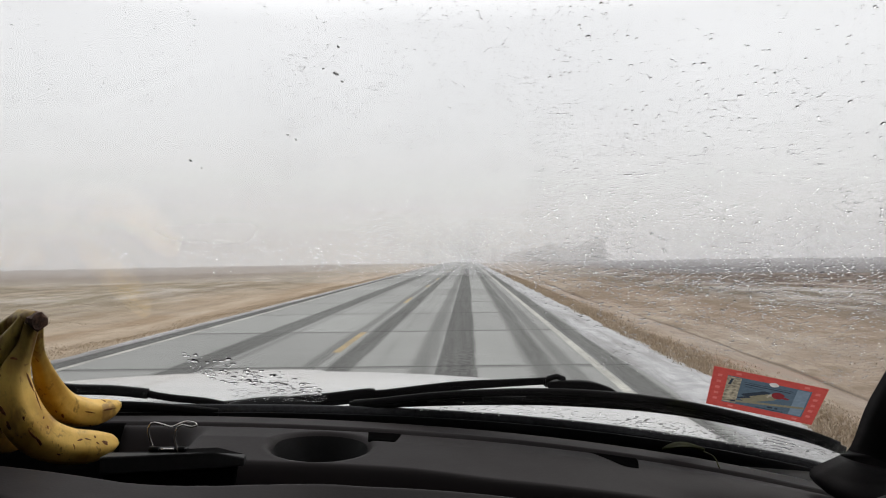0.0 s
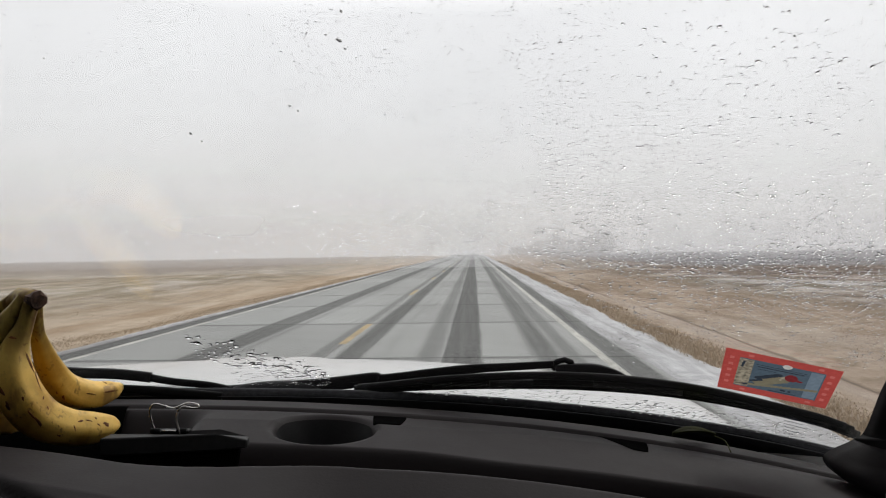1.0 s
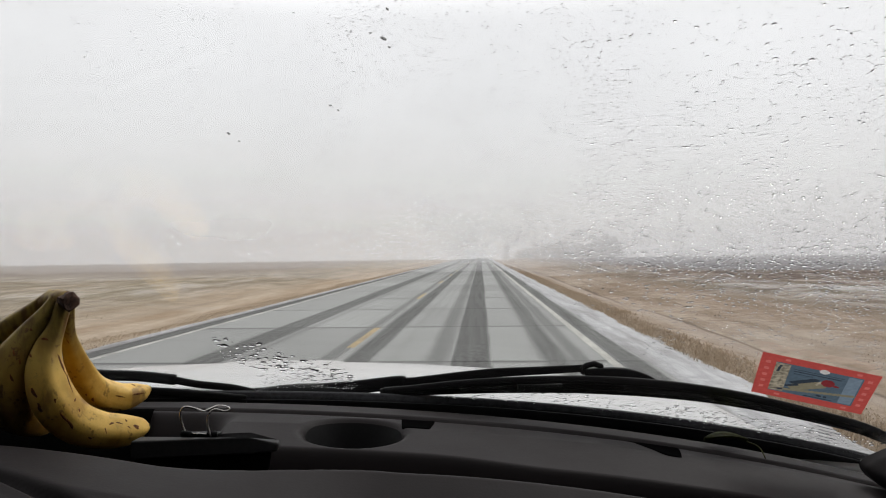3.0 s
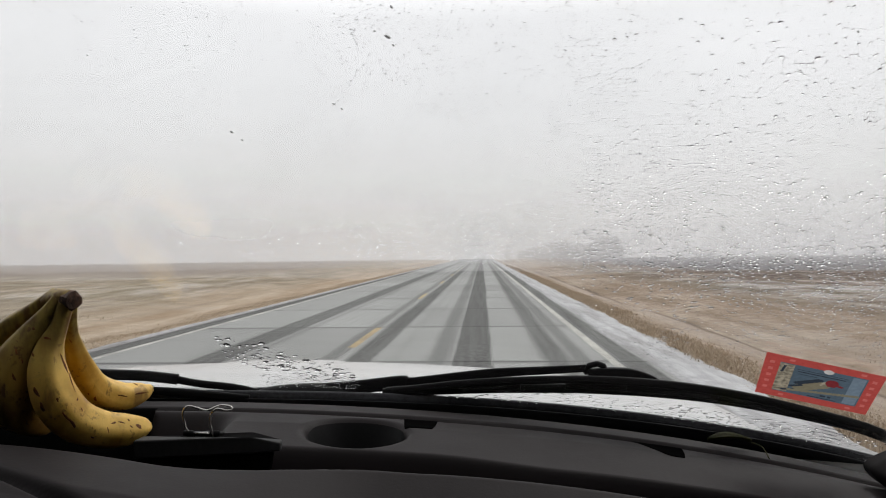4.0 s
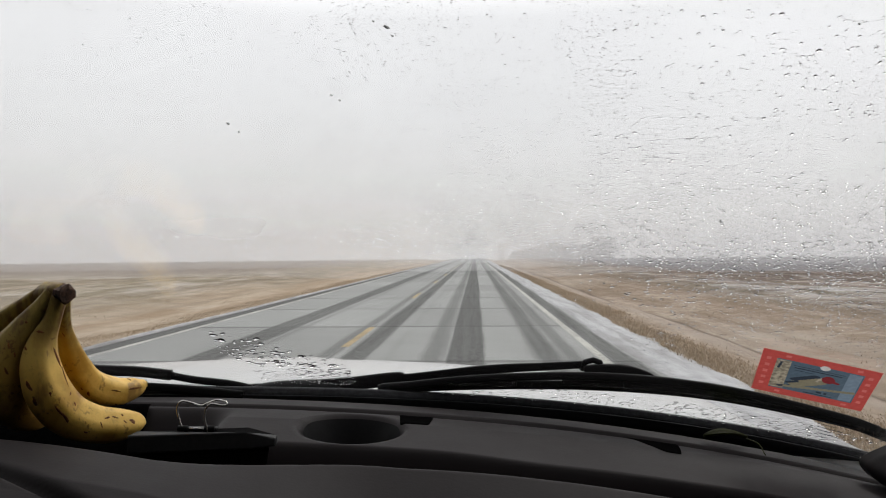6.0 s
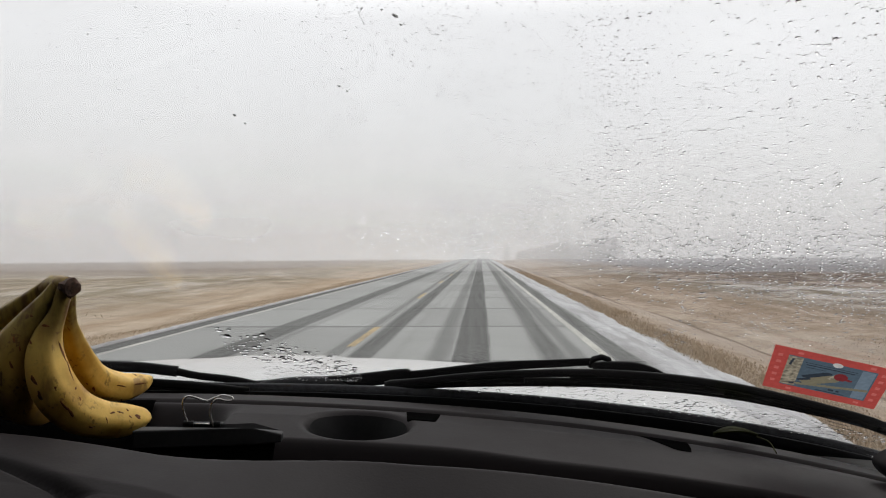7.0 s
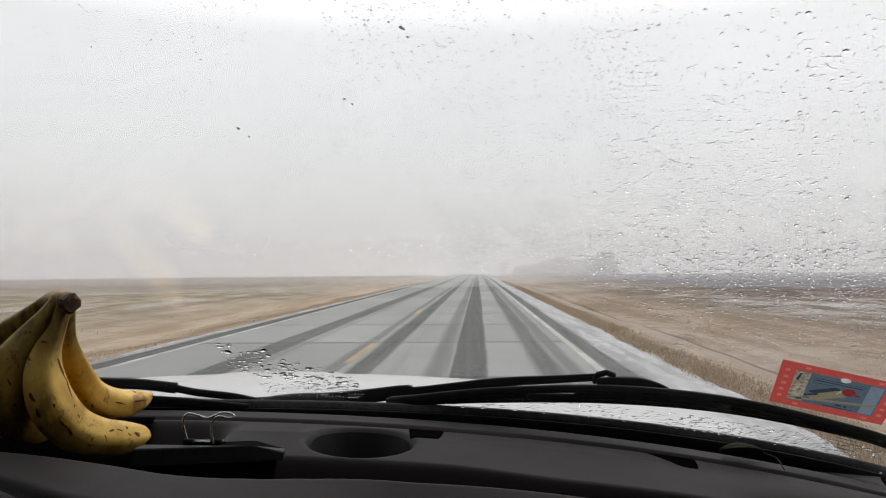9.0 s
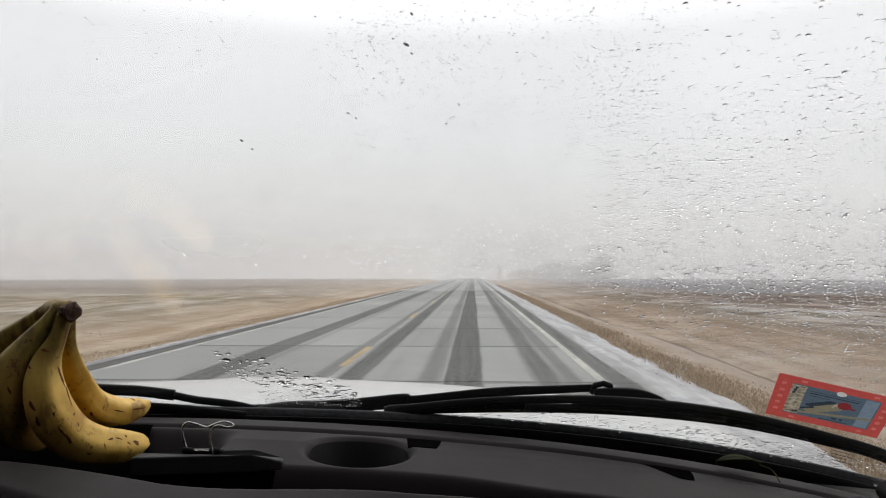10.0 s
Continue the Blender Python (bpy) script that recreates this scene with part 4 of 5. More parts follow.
car_part("pillar_trim", pillar(1), "dark vinyl trim of the windshield pillar", mat=M_PAD)
car_part("pillar_trim", pillar(-1), "dark vinyl trim of the windshield pillar", mat=M_TRIM)


# dashboard
def lip_y(x):
    return 0.9135 - 0.055 * (x - XC) ** 2


def brow_z(x):
    """The near pad, rising into the hood over the instruments."""
    # the rise left of -0.47 is unseen, added to shade the bananas
    return 1.199 + 0.0455 * smooth_step(0.0, -0.41, x) + 0.085 * smooth_step(-0.47, -0.62, x) - 0.20 * np.clip(x + 0.02, 0, 0.3) ** 1.4


BOWL_X, BOWL_Y = -0.110, 0.845


SLOTS = ((-0.064, -0.027, 0.12), (0.184, 0.237, 0.70))


def slot_reach(x, x0, x1, slant):
    """How far a slot reaches from the lip into the pad; the second one starts on a slant."""
    u = np.clip((x - x0) / (x1 - x0), 0, 1)
    return 0.040 * smooth_step(-0.05, slant, u) * smooth_step(1.06, 0.90, u)


def dash_z(x, y):
    d = np.abs(x - XC)
    base = 1.215 - 0.078 * d ** 2 - 0.035 * d ** 4 - 0.11 * np.clip(0.86 - y, 0, None)
    ly = lip_y(x)
    z = base + 0.0025 * smooth_step(ly - 0.003, ly + 0.003, y) - 0.0035 * np.exp(-((y - ly + 0.003) / 0.0026) ** 2)
    z = z - 0.030 * smooth_step(ly + 0.034, ly + 0.060, y)
    # bowl sunk into the pad: a soft far rim and a crisp near one
    r = np.hypot((x - BOWL_X) / 0.057, (y - BOWL_Y) / 0.049)
    soft = np.where(y > BOWL_Y, 0.16, 0.06) * np.minimum(1, np.abs(y - BOWL_Y) / 0.02) + 0.08
    z = z - 0.048 * smooth_step(0.0, 1.0, (1.05 - r) / (soft + 0.44))
    # sunken tray on the driver's side
    z = z - 0.075 * smooth_step(-0.243, -0.300, x) * smooth_step(ly - 0.010, ly - 0.060, y)
    # rolled edge, valley and near pad
    rim = 0.793 - 0.012 * smooth_step(-0.03, 0.10, x)
    valley = smooth_step(0.0, 1.0, (rim - y) / 0.036)
    z = z - (0.100 * smooth_step(-0.290, -0.225, x)) * valley
    far = 0.712 - 0.070 * smooth_step(-0.06, -0.24, x)
    near = smooth_step(0.0, 1.0, (far + 0.032 - y) / 0.030)
    z = z * (1 - near) + (brow_z(x) - 0.45 * np.clip(far - y, 0, 0.12) * smooth_step(-0.22, -0.04, x)) * near
    seam = np.minimum(0.606, 0.594 - 0.376 * (x + 0.347))
    z = z - (0.003 * smooth_step(seam + 0.006, seam - 0.004, y) + 0.009 * np.exp(-((y - seam) / 0.0045) ** 2)) * smooth_step(-0.17, -0.23, x)
    return z - 0.25 * np.clip(0.575 - y, 0, None)


DX = np.concatenate([np.arange(-1.28, -0.50, 0.02), np.arange(-0.50, 0.50, 0.0035)])
DY = np.concatenate([np.arange(0.40, 0.56, 0.02), np.arange(0.56, 1.0, 0.0022)])
dashboard = car_part("dashboard", sheet("dashboard", DX, DY, lambda X, Y: (X, Y - 0.16 * np.clip(X - 0.10, 0, None) ** 1.6 * smooth_step(0.95, 0.7, Y), dash_z(X, Y)), M_DASH), "dark grey vinyl dashboard top with a round bowl and slots")
# slots are not cut: black patches imitate their shaded depth
for x0, x1, slant in SLOTS:
    def slot_place(X, T):
        Y = lip_y(X) - 0.004 - slot_reach(X, x0, x1, slant) * T
        return X, Y, dash_z(X, Y) + 0.0008
    car_part("vent_slot", slab_sheet("vent_slot", np.linspace(x0, x1, 24), np.linspace(0, 1, 10), slot_place, (0, 0, 1), 0.006, M_BLACK), "proud black patch imitating the dark inside a slot", parent=dashboard)


def bowl_place(Q, T):
    X, Y = BOWL_X + 0.057 * Q * np.cos(T), BOWL_Y + 0.049 * Q * np.sin(T)
    return X, Y, dash_z(X, Y) + 0.0020


# added black sheet inside the bowl, dark in place of real shade
car_part("bowl_lining", sheet("bowl_lining", np.linspace(0.02, 0.90, 14), np.linspace(0, 2 * math.pi, 41), bowl_place, M_TRIM), "black sheet added to darken the bowl like shade", parent=dashboard)
# black sheets over the tray's floor and far wall imitate deep shade
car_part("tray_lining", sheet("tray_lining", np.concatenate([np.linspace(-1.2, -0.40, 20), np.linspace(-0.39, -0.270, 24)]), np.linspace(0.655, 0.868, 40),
                              lambda X, Y: (X, Y, dash_z(X, Y) + 0.0025), M_BLACK), "black sheet imitating shade in the sunken tray", parent=dashboard)
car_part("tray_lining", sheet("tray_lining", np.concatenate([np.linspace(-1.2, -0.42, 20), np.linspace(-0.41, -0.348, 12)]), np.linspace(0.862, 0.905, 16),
                              lambda X, Y: (X, Y - 0.003, dash_z(X, Y) + 0.0035), M_BLACK), "black sheet imitating shade in the sunken tray", parent=dashboard)
car_part("dashboard_front", block(-1.28, 0.49, 0.40, 0.44, 0.70, 1.15, 0.01), "dark front of the dashboard", mat=M_CABIN)

# wipers
CAP = spline([(-0.290, 1.045, 1.196, 0.006), (-0.262, 1.045, 1.198, 0.019), (-0.20, 1.045, 1.1985, 0.0235), (-0.150, 1.045, 1.197, 0.019), (-0.116, 1.045, 1.191, 0.006)], 22)
wiper = car_part("wiper", tube(CAP, 16), "black wiper with its rounded pivot cover", mat=M_TRIM)
ARM = spline([(-0.2845, 1.060, 1.2045, 1.0), (-0.1534, 1.039, 1.2166, 1.0), (-0.080, 1.017, 1.2275, 1.0), (-0.066, 1.014, 1.2280, 0.72), (0.031, 0.9805, 1.2440, 0.66), (0.1006, 0.960, 1.2510, 0.55), (0.146, 0.9455, 1.2555, 0.5)], 40)
car_part("wiper_arm", sweep(ARM, rounded(0.011, 0.017, 0.003)), "black tapered wiper arm", mat=M_TRIM, parent=wiper)
car_part("hook", tube([(0.1455, 0.949, 1.2500, 0.0036), (0.148, 0.939, 1.2595, 0.0036), (0.1566, 0.936, 1.2620, 0.0036), (0.1645, 0.939, 1.2590, 0.0036), (0.167, 0.946, 1.2500, 0.0036)], 10), "hooked end of the arm", mat=M_TRIM, parent=wiper)
LOW = spline([(-0.1005, 0.994, 1.2185), (0.031, 0.963, 1.2285), (0.166, 0.936, 1.2320), (0.2955, 0.922, 1.2225), (0.427, 0.927, 1.1945), (0.495, 0.942, 1.1700)], 40)
car_part("blade_rubber", sweep(LOW, rounded(0.006, 0.0105, 0.002)), "black rubber wiping edge", mat=M_RUBBER, parent=wiper)
HIGH = spline([(-0.090, 0.990, 1.2210), (0.031, 0.953, 1.2385), (0.164, 0.921, 1.2455), (0.292, 0.911, 1.2335), (0.426, 0.924, 1.2000), (0.475, 0.934, 1.1830)], 40)
car_part("blade_frame", sweep(HIGH, rounded(0.009, 0.0090, 0.0025)), "black pressed-metal blade bridge", mat=M_TRIM, parent=wiper)
for i, span in ((2, 3), (8, 2), (15, 2), (20, 3), (26, 3), (31, 3), (37, 2)):
    k, j = max(0, i - span), min(39, i + span)
    car_part("claw", sweep([(LOW[q] + HIGH[q]) / 2 for q in range(k, j + 1)], rounded(0.010, 0.012, 0.003)), "", mat=M_TRIM, parent=wiper)
ADAPT = spline([(0.148, 0.9435, 1.2490, 0.9), (0.170, 0.937, 1.2505, 1.0), (0.195, 0.935, 1.2495, 1.0), (0.216, 0.935, 1.2440, 0.8), (0.228, 0.933, 1.2390, 0.5)], 16)
car_part("blade_adapter", sweep(ADAPT, rounded(0.013, 0.0135, 0.002)), "black plastic joint between arm and blade", mat=M_TRIM, parent=wiper)

wiper2 = car_part("wiper", sweep(spline([(-0.80, 0.920, 1.282), (-0.534, 0.956, 1.2600), (-0.463, 0.977, 1.2465), (-0.404, 0.983, 1.2427), (-0.362, 0.9916, 1.2364)], 24), rounded(0.012, 0.0125, 0.003)), "black wiper along the glass's foot", mat=M_TRIM)
car_part("wiper_arm", sweep(spline([(-0.366, 0.991, 1.2370), (-0.338, 1.001, 1.2293), (-0.296, 1.0086, 1.2231), (-0.268, 1.018, 1.2150)], 10), rounded(0.009, 0.009, 0.003)), "", mat=M_TRIM, parent=wiper2)
car_part("blade_rubber", sweep(spline([(-0.80, 0.905, 1.262), (-0.55, 0.958, 1.238), (-0.46, 0.976, 1.2285), (-0.36, 0.985, 1.2215), (-0.27, 0.990, 1.2120)], 20), rounded(0.007, 0.010, 0.002)), "black rubber wiping edge", mat=M_RUBBER, parent=wiper2)

# ---- things in the car ----
# bananas
bunch = thing("banana_bunch", "bunch of ripe spotted bananas standing on the dashboard", "bananas", (-0.37, 0.73, 1.19))


def inside(o, base):
    o.location = [-c for c in base]
    return o


FINGERS = (
    ((-0.339, 0.700, 1.355, 0.0066), (-0.346, 0.700, 1.333, 0.0070), (-0.355, 0.700, 1.314, 0.0113), (-0.358, 0.700, 1.294, 0.0155), (-0.354, 0.705, 1.269, 0.0182), (-0.343, 0.715, 1.248, 0.0178), (-0.330, 0.735, 1.235, 0.0166), (-0.316, 0.755, 1.229, 0.0152), (-0.306, 0.770, 1.227, 0.0105), (-0.301, 0.777, 1.226, 0.0045)),
    ((-0.342, 0.710, 1.354, 0.0060), (-0.350, 0.725, 1.329, 0.0058), (-0.356, 0.740, 1.312, 0.0078), (-0.361, 0.765, 1.285, 0.0122), (-0.359, 0.790, 1.260, 0.0148), (-0.348, 0.815, 1.248, 0.0145), (-0.336, 0.835, 1.249, 0.0100), (-0.330, 0.845, 1.252, 0.0040)),
    ((-0.344, 0.700, 1.358, 0.0060), (-0.354, 0.700, 1.345, 0.0072), (-0.371, 0.700, 1.323, 0.0122), (-0.385, 0.700, 1.299, 0.0180), (-0.392, 0.705, 1.269, 0.0200), (-0.391, 0.716, 1.250, 0.0165), (-0.388, 0.735, 1.238, 0.0110), (-0.385, 0.746, 1.234, 0.0070), (-0.383, 0.752, 1.233, 0.0040)),
    ((-0.355, 0.710, 1.360, 0.0056), (-0.379, 0.715, 1.345, 0.0068), (-0.411, 0.725, 1.324, 0.0120), (-0.443, 0.740, 1.296, 0.0188), (-0.466, 0.755, 1.272, 0.0200), (-0.472, 0.765, 1.252, 0.0175), (-0.468, 0.776, 1.236, 0.0120), (-0.460, 0.784, 1.229, 0.0075), (-0.456, 0.787, 1.227, 0.0042)),
)
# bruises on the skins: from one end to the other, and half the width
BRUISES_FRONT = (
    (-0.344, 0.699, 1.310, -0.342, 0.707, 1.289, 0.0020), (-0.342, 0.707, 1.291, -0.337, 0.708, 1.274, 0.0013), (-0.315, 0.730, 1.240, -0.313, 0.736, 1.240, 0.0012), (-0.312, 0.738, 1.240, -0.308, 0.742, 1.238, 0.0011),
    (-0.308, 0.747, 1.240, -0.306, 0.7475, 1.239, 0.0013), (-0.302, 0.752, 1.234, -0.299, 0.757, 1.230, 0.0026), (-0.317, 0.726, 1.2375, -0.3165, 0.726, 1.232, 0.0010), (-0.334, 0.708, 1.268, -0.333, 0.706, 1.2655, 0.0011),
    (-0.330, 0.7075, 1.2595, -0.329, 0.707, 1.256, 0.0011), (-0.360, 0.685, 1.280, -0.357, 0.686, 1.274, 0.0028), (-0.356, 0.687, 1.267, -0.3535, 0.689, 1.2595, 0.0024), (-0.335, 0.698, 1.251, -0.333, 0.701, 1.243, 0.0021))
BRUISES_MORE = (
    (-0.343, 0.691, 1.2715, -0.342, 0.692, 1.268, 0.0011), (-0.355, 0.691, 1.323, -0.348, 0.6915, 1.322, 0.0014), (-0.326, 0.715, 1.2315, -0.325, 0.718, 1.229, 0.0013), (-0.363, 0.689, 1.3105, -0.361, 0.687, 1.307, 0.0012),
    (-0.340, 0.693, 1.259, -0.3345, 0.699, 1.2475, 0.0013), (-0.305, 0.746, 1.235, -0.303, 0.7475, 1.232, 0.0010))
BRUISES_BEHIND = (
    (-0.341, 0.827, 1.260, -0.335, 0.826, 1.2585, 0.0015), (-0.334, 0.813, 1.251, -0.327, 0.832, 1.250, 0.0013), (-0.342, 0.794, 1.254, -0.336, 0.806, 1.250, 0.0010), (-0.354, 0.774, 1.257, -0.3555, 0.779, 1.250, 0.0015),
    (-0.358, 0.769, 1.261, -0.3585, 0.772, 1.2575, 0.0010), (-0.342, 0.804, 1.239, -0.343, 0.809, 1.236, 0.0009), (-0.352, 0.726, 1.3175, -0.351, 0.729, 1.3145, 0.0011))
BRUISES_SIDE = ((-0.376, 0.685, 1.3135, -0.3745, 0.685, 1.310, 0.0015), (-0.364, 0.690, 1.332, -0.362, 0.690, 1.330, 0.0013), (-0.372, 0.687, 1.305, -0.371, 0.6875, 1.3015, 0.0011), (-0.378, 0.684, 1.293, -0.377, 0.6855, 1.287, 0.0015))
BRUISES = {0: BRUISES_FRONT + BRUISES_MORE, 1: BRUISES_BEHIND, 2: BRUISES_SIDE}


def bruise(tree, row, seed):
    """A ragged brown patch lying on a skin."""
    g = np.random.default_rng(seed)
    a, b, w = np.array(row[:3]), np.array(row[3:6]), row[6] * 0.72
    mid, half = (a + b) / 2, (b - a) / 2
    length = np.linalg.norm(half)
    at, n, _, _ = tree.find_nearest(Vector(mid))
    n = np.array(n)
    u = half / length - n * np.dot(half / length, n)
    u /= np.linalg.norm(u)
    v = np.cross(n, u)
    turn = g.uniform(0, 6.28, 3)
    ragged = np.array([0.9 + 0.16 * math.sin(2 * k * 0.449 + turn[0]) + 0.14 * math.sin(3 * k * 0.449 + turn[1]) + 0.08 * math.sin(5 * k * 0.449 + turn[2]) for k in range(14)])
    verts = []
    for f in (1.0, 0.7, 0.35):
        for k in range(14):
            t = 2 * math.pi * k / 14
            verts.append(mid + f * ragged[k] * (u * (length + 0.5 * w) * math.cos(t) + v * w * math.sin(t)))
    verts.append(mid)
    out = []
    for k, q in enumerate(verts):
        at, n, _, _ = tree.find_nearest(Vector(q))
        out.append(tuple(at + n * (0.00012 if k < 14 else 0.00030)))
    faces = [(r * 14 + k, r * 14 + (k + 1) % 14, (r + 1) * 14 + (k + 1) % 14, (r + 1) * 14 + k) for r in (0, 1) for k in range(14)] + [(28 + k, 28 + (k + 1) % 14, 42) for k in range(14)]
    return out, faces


for f, rows in enumerate(FINGERS):
    skin = tube(spline(rows, 44), 20, lambda a, i: 1.0 + 0.075 * math.cos(5 * a + f) + 0.02 * math.cos(10 * a + 2 * f) * min(1, i / 10) * min(1, (43 - i) / 8))
    body = part("banana", skin, bunch, "yellow banana with brown flecks" if f < 2 else "banana with its skin darkened as if shaded", mat=M_BANANA if f < 2 else M_BANANA_SHADED)
    inside(body, bunch.location)
    tree = BVHTree.FromPolygons([tuple(q) for q in skin[0]], skin[1])
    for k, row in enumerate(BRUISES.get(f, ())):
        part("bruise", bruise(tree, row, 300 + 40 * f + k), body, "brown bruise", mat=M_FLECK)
    e = np.array(rows[-1][:3])
    d = e - np.array(rows[-2][:3])
    d /= np.linalg.norm(d)
    part("blossom_end", tube([tuple(e - d * 0.001) + (0.0030,), tuple(e + d * 0.001) + (0.0028,), tuple(e + d * 0.0025) + (0.0014,)], 10), body, "blunt olive-green tip", mat=M_TIP)
inside(part("crown", tube(spline([(-0.374, 0.716, 1.346, 0.005), (-0.358, 0.709, 1.3555, 0.0066), (-0.347, 0.703, 1.3575, 0.0074), (-0.338, 0.699, 1.3565, 0.0074), (-0.334, 0.697, 1.3555, 0.0072)], 14), 12, lambda a, i: 1 + 0.10 * math.sin(3 * a + i)), bunch, "yellow-brown crown that joins the stems", mat=M_BANANA), bunch.location)
inside(part("cut_end", tube([(-0.3375, 0.6985, 1.3562, 0.0072), (-0.3335, 0.6965, 1.3554, 0.0080), (-0.3300, 0.6950, 1.3547, 0.0084), (-0.3288, 0.6944, 1.3545, 0.0076), (-0.3284, 0.6942, 1.3544, 0.0050), (-0.3282, 0.6941, 1.3543, 0.0016)], 10, lambda a, i: 1 + 0.10 * math.sin(4 * a + 0.6) + 0.09 * math.sin(3 * a + 1.7 * i) + 0.06 * math.sin(5 * a + 2.9 * i)), bunch, "dark brown torn stem end", False, mat=M_CUT), bunch.location)

# black case with a chamfered end, and a binder clip on it
case = thing("case", "flat black plastic case with a chamfered end on the dashboard", "case", (-0.25, 0.745, 1.138))
for name, z0, z1, grow, label in (("body", 1.136, 1.206, 0.0, "black lower shell"), ("lid", 1.2075, 1.2245, 0.0015, "black lid")):
    outline = [(-0.294, 0.729), (-0.192, 0.747), (-0.167, 0.757), (-0.169, 0.770), (-0.195, 0.766), (-0.293, 0.747)] if name == "lid" else [(-0.293, 0.731), (-0.194, 0.749), (-0.174, 0.759), (-0.175, 0.768), (-0.197, 0.764), (-0.292, 0.745)]
    cx, cy = -0.235, 0.748
    bm = bmesh.new()
    low = [bm.verts.new((cx + (x - cx) * (1 + grow * 10) * (1.0 if name == "lid" or x < cx else 0.86), cy + (y - cy) * (1 + grow * 10) * (1.0 if name == "lid" else 0.6), z0)) for x, y in outline]
    high = [bm.verts.new((cx + (x - cx) * (1 + grow * 10), cy + (y - cy) * (1 + grow * 10), z1 - (0.009 if name == "lid" and x > -0.18 else 0.0))) for x, y in outline]
    bm.faces.new(low[::-1])
    bm.faces.new(high)
    for k in range(6):
        bm.faces.new((low[k], low[(k + 1) % 6], high[(k + 1) % 6], high[k]))
    bmesh.ops.bevel(bm, geom=bm.edges[:], offset=0.0018, segments=2, affect="EDGES", profile=0.5)
    me = bpy.data.meshes.new(name)
    bm.to_mesh(me)
    bm.free()
    me.materials.append(M_CASE if name == "lid" else M_BLACK)
    inside(part(name, me, case, label), case.location)

clip = thing("binder_clip", "binder clip with raised bent wire handles on a black case", "binder clip", (-0.24, 0.75, 1.223))
WIRE = spline([(-0.252, 0.752, 1.224), (-0.2555, 0.751, 1.236), (-0.2565, 0.750, 1.246), (-0.252, 0.750, 1.2515), (-0.243, 0.750, 1.250), (-0.234, 0.750, 1.2475), (-0.227, 0.750, 1.250), (-0.219, 0.750, 1.2525), (-0.211, 0.750, 1.251),
               (-0.2095, 0.749, 1.2485), (-0.215, 0.748, 1.2480), (-0.223, 0.748, 1.2495), (-0.2285, 0.748, 1.245), (-0.2300, 0.748, 1.236), (-0.2275, 0.749, 1.224)], 70)
inside(part("wire_handle", tube(np.hstack([WIRE, np.full((70, 1), 0.00095)]), 8), clip, "shiny bent wire", mat=M_WIRE), clip.location)
for px in (-0.2515, -0.2265):
    inside(part("curl", tube([(px - 0.0045, 0.751, 1.2262, 0.0027), (px + 0.0045, 0.751, 1.2258, 0.0027)], 12), clip, "black rolled edge of the clip", mat=M_TRIM), clip.location)
inside(part("jaw", sweep([(-0.256, 0.756, 1.2252), (-0.221, 0.756, 1.2252)], rounded(0.008, 0.0018, 0.0006)), clip, "black spring body", mat=M_CASE), clip.location)
inside(part("lower_wire", tube([(-0.246, 0.749, 1.2262, 0.0006), (-0.238, 0.748, 1.2270, 0.0006), (-0.231, 0.749, 1.2262, 0.0006)], 8), clip, "shiny wire lying flat", mat=M_WIRE), clip.location)

# leaf on the dashboard's lip
leaf = thing("leaf", "dried olive-green leaf lying where dashboard and glass meet", "leaf", (0.30, 0.905, 1.173))


def leaf_place(U, V):
    w = 0.011 * np.sin(np.pi * np.clip(U, 0.02, 0.98)) ** 0.8
    x = 0.272 + 0.052 * U
    y = 0.905 + 0.012 * U + w * V
    return x - 0.30, y - 0.905, 0.007 + 0.005 * np.sin(np.pi * U) + 0.004 * V * V - 0.004 * U


part("leaf_blade", slab_sheet("leaf_blade", np.linspace(0, 1, 16), np.linspace(-1, 1, 9), leaf_place, (0, 0, 1), 0.0006, M_LEAF), leaf)
part("leaf_stalk", tube(spline([(0.022, 0.010, 0.004, 0.0008), (0.024, -0.02, 0.006, 0.0008), (0.020, -0.05, 0.002, 0.0007)], 12), 6), leaf, "thin dry stalk", mat=M_LEAF)

# pass stuck to the glass
sticker = thing("windshield_sticker", "red-bordered blue permit sticker stuck inside the windshield", "sticker", (0.36, 0.84, 1.255))
C_TL, C_TR, C_BL = np.array((0.299, 0.801, 1.294)), np.array((0.415, 0.803, 1.268)), np.array((0.311, 0.869, 1.243))


def card_point(u, v, lift):
    """Across (0 to 1), down (0 to 1), and height above the card towards the cabin."""
    x = C_TL[0] + u * (C_TR - C_TL)[0] + v * (C_BL - C_TL)[0]
    z = C_TL[2] + u * (C_TR - C_TL)[2] + v * (C_BL - C_TL)[2]
    return on_glass(x, z, -0.0012 - lift) - np.array((0.36, 0.84, 1.255))


NU, NV = 150, 100


def near_bar(u, v, u0, v0, u1, v1, half):
    """Whether points lie within half of a slanted line."""
    t = np.clip(((u - u0) * (u1 - u0) + (v - v0) * (v1 - v0)) / ((u1 - u0) ** 2 + (v1 - v0) ** 2), 0, 1)
    return np.hypot(u - u0 - t * (u1 - u0), v - v0 - t * (v1 - v0)) < half


def in_oval(u, v, cu, cv, a, b, turn=0.0):
    p, q = (u - cu) * math.cos(turn) + (v - cv) * math.sin(turn), -(u - cu) * math.sin(turn) + (v - cv) * math.cos(turn)
    return (p / a) ** 2 + (q / b) ** 2 < 1


def in_rect(u, v, u0, u1, v0, v1):
    return (u > u0) & (u < u1) & (v > v0) & (v < v1)


us, vs = np.linspace(0, 1, NU + 1), np.linspace(0, 1, NV + 1)
CU, CV = np.meshgrid((us[1:] + us[:-1]) / 2, (vs[1:] + vs[:-1]) / 2, indexing="ij")
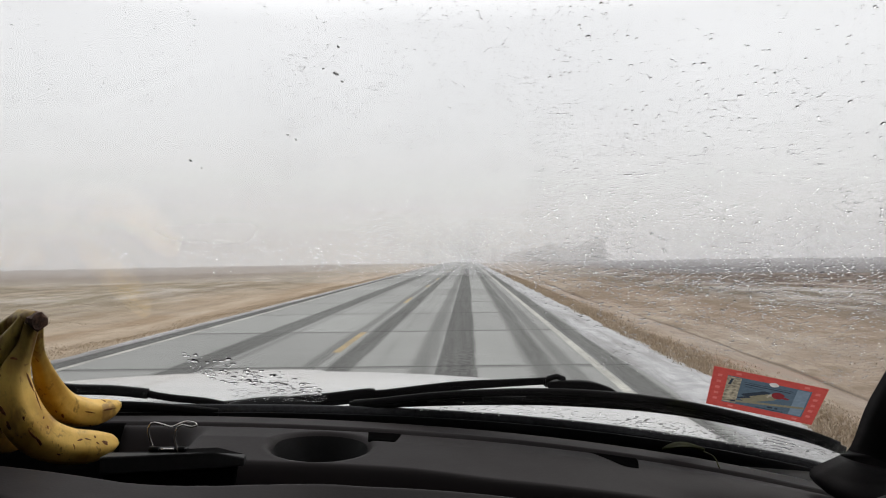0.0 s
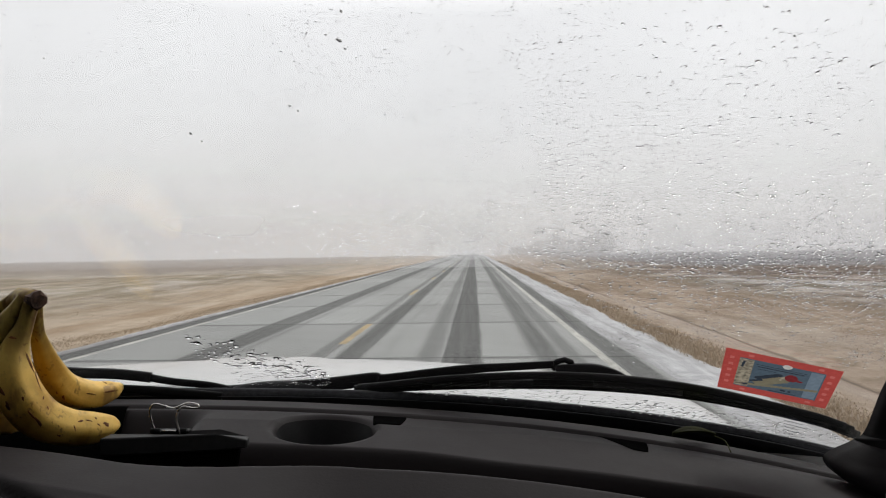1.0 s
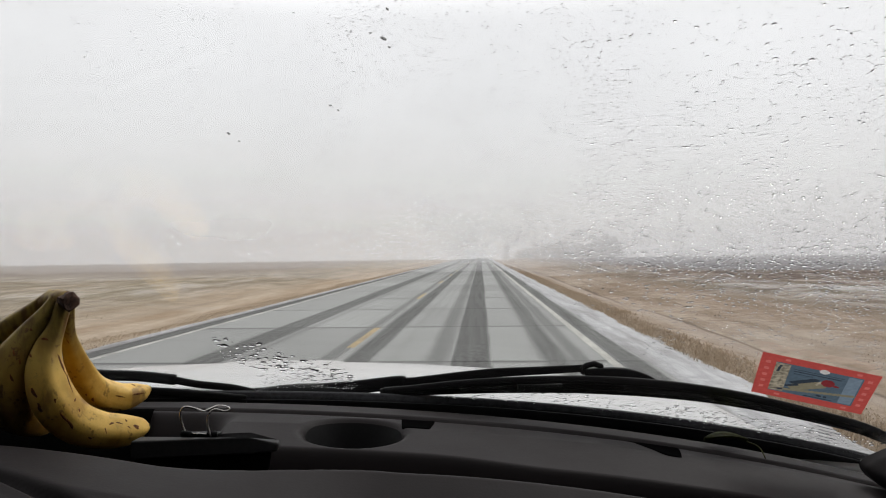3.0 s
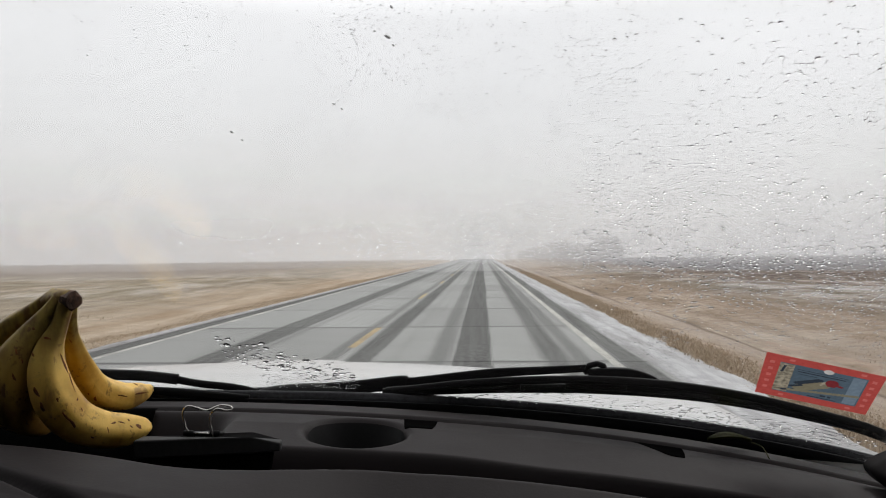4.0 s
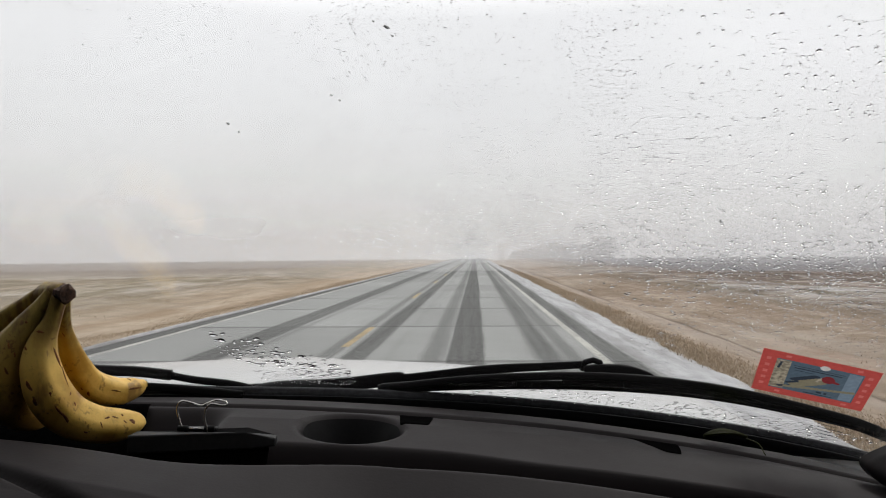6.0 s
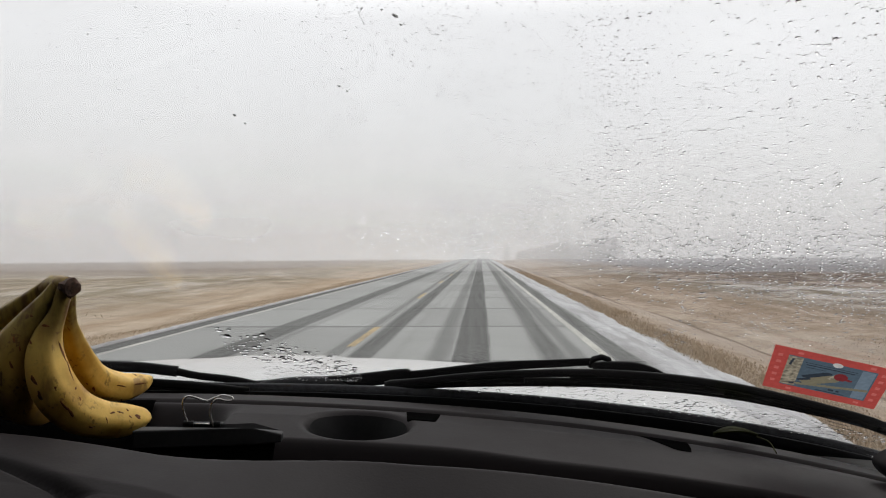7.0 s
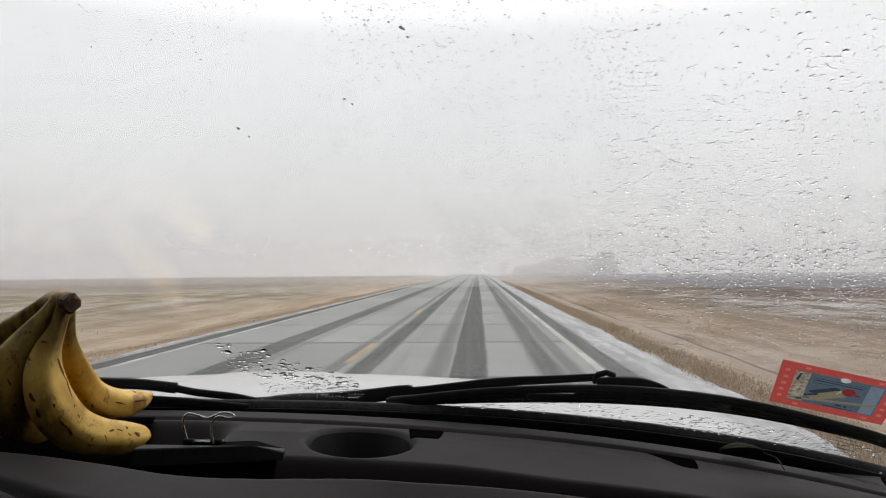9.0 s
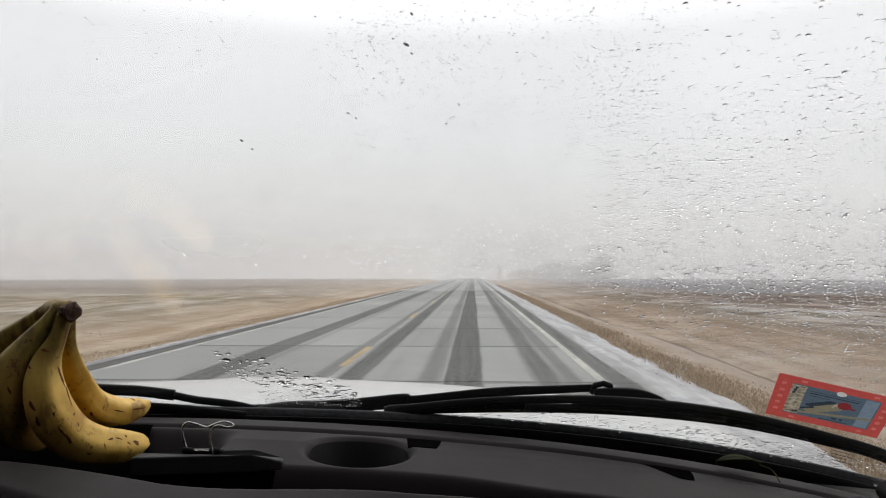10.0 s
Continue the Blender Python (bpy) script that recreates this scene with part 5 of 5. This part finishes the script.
CU, CV = CU.ravel(), CV.ravel()
kind_of = np.zeros(NU * NV, dtype=int)
single = 20
for k in range(5):
    for u0 in (0.045, 0.915):
        kind_of[in_rect(CU, CV, u0, u0 + 0.04, 0.16 + 0.15 * k, 0.22 + 0.15 * k)] = single
        single += 1
for u0 in (0.2, 0.8):
    for v0 in (0.05, 0.90):
        kind_of[in_rect(CU, CV, u0, u0 + 0.05, v0, v0 + 0.05)] = single
        single += 1
kind_of[in_rect(CU, CV, 0.13, 0.88, 0.15, 0.85)] = 2
kind_of[in_rect(CU, CV, 0.75, 0.87, 0.17, 0.83)] = 3
bars = [(0.29, 0.73, 0.235, 0.252), (0.30, 0.71, 0.285, 0.302), (0.31, 0.47, 0.335, 0.350), (0.45, 0.70, 0.815, 0.832)]
bars += [(0.55, 0.60, 0.735, 0.785), (0.62, 0.65, 0.735, 0.785)]
first_bar = single
for box in bars:
    kind_of[in_rect(CU, CV, *box)] = single
    single += 1
kind_of[in_rect(CU, CV, 0.135, 0.26, 0.17, 0.83)] = 5
kind_of[near_bar(CU, CV, 0.165, 0.36, 0.18, 0.22, 0.012) | near_bar(CU, CV, 0.22, 0.78, 0.33, 0.72, 0.020)] = 4
kind_of[near_bar(CU, CV, 0.28, 0.76, 0.85, 0.61, 0.026) | near_bar(CU, CV, 0.36, 0.66, 0.54, 0.50, 0.070)] = 6
kind_of[near_bar(CU, CV, 0.33, 0.56, 0.50, 0.40, 0.034) | near_bar(CU, CV, 0.28, 0.66, 0.36, 0.60, 0.02)] = 4
kind_of[near_bar(CU, CV, 0.525, 0.50, 0.555, 0.42, 0.016)] = 9
kind_of[in_oval(CU, CV, 0.61, 0.42, 0.058, 0.085) | near_bar(CU, CV, 0.64, 0.44, 0.69, 0.46, 0.022)] = 7
kind_of[in_oval(CU, CV, 0.545, 0.17, 0.042, 0.05)] = 8
card_co = np.array([card_point(u, v, 0.0) for u in us for v in vs])
card_faces = grid_faces(NU + 1, NV + 1)
PRINTS = {0: ("border", M_RED, "red printed border"), 2: ("panel", M_BLUE, "blue printed panel"), 3: ("side_strip", M_PALEBLUE, "paler blue strip"), 4: ("dark_shape", M_INK, "plain dark shape"),
          5: ("tan_patch", M_STRAW, "mottled straw-coloured patch"), 6: ("tan_shape", M_TAN, "plain tan shape"), 7: ("red_shape", M_CRIMSON, "plain dark red oval"), 8: ("white_oval", M_PAPER, "plain white oval"), 9: ("pale_shape", M_STRAW, "plain pale shape")}
for k in range(single):
    f = card_faces[kind_of == k]
    if not len(f):
        continue
    name, mat, label = PRINTS.get(k) or (("border_mark", M_PINK, "") if k < first_bar else ("print_bar", M_INK, ""))
    used, back = np.unique(f, return_inverse=True)
    part(name, big_mesh(name, card_co[used], back.reshape(f.shape), mat), sticker, label)
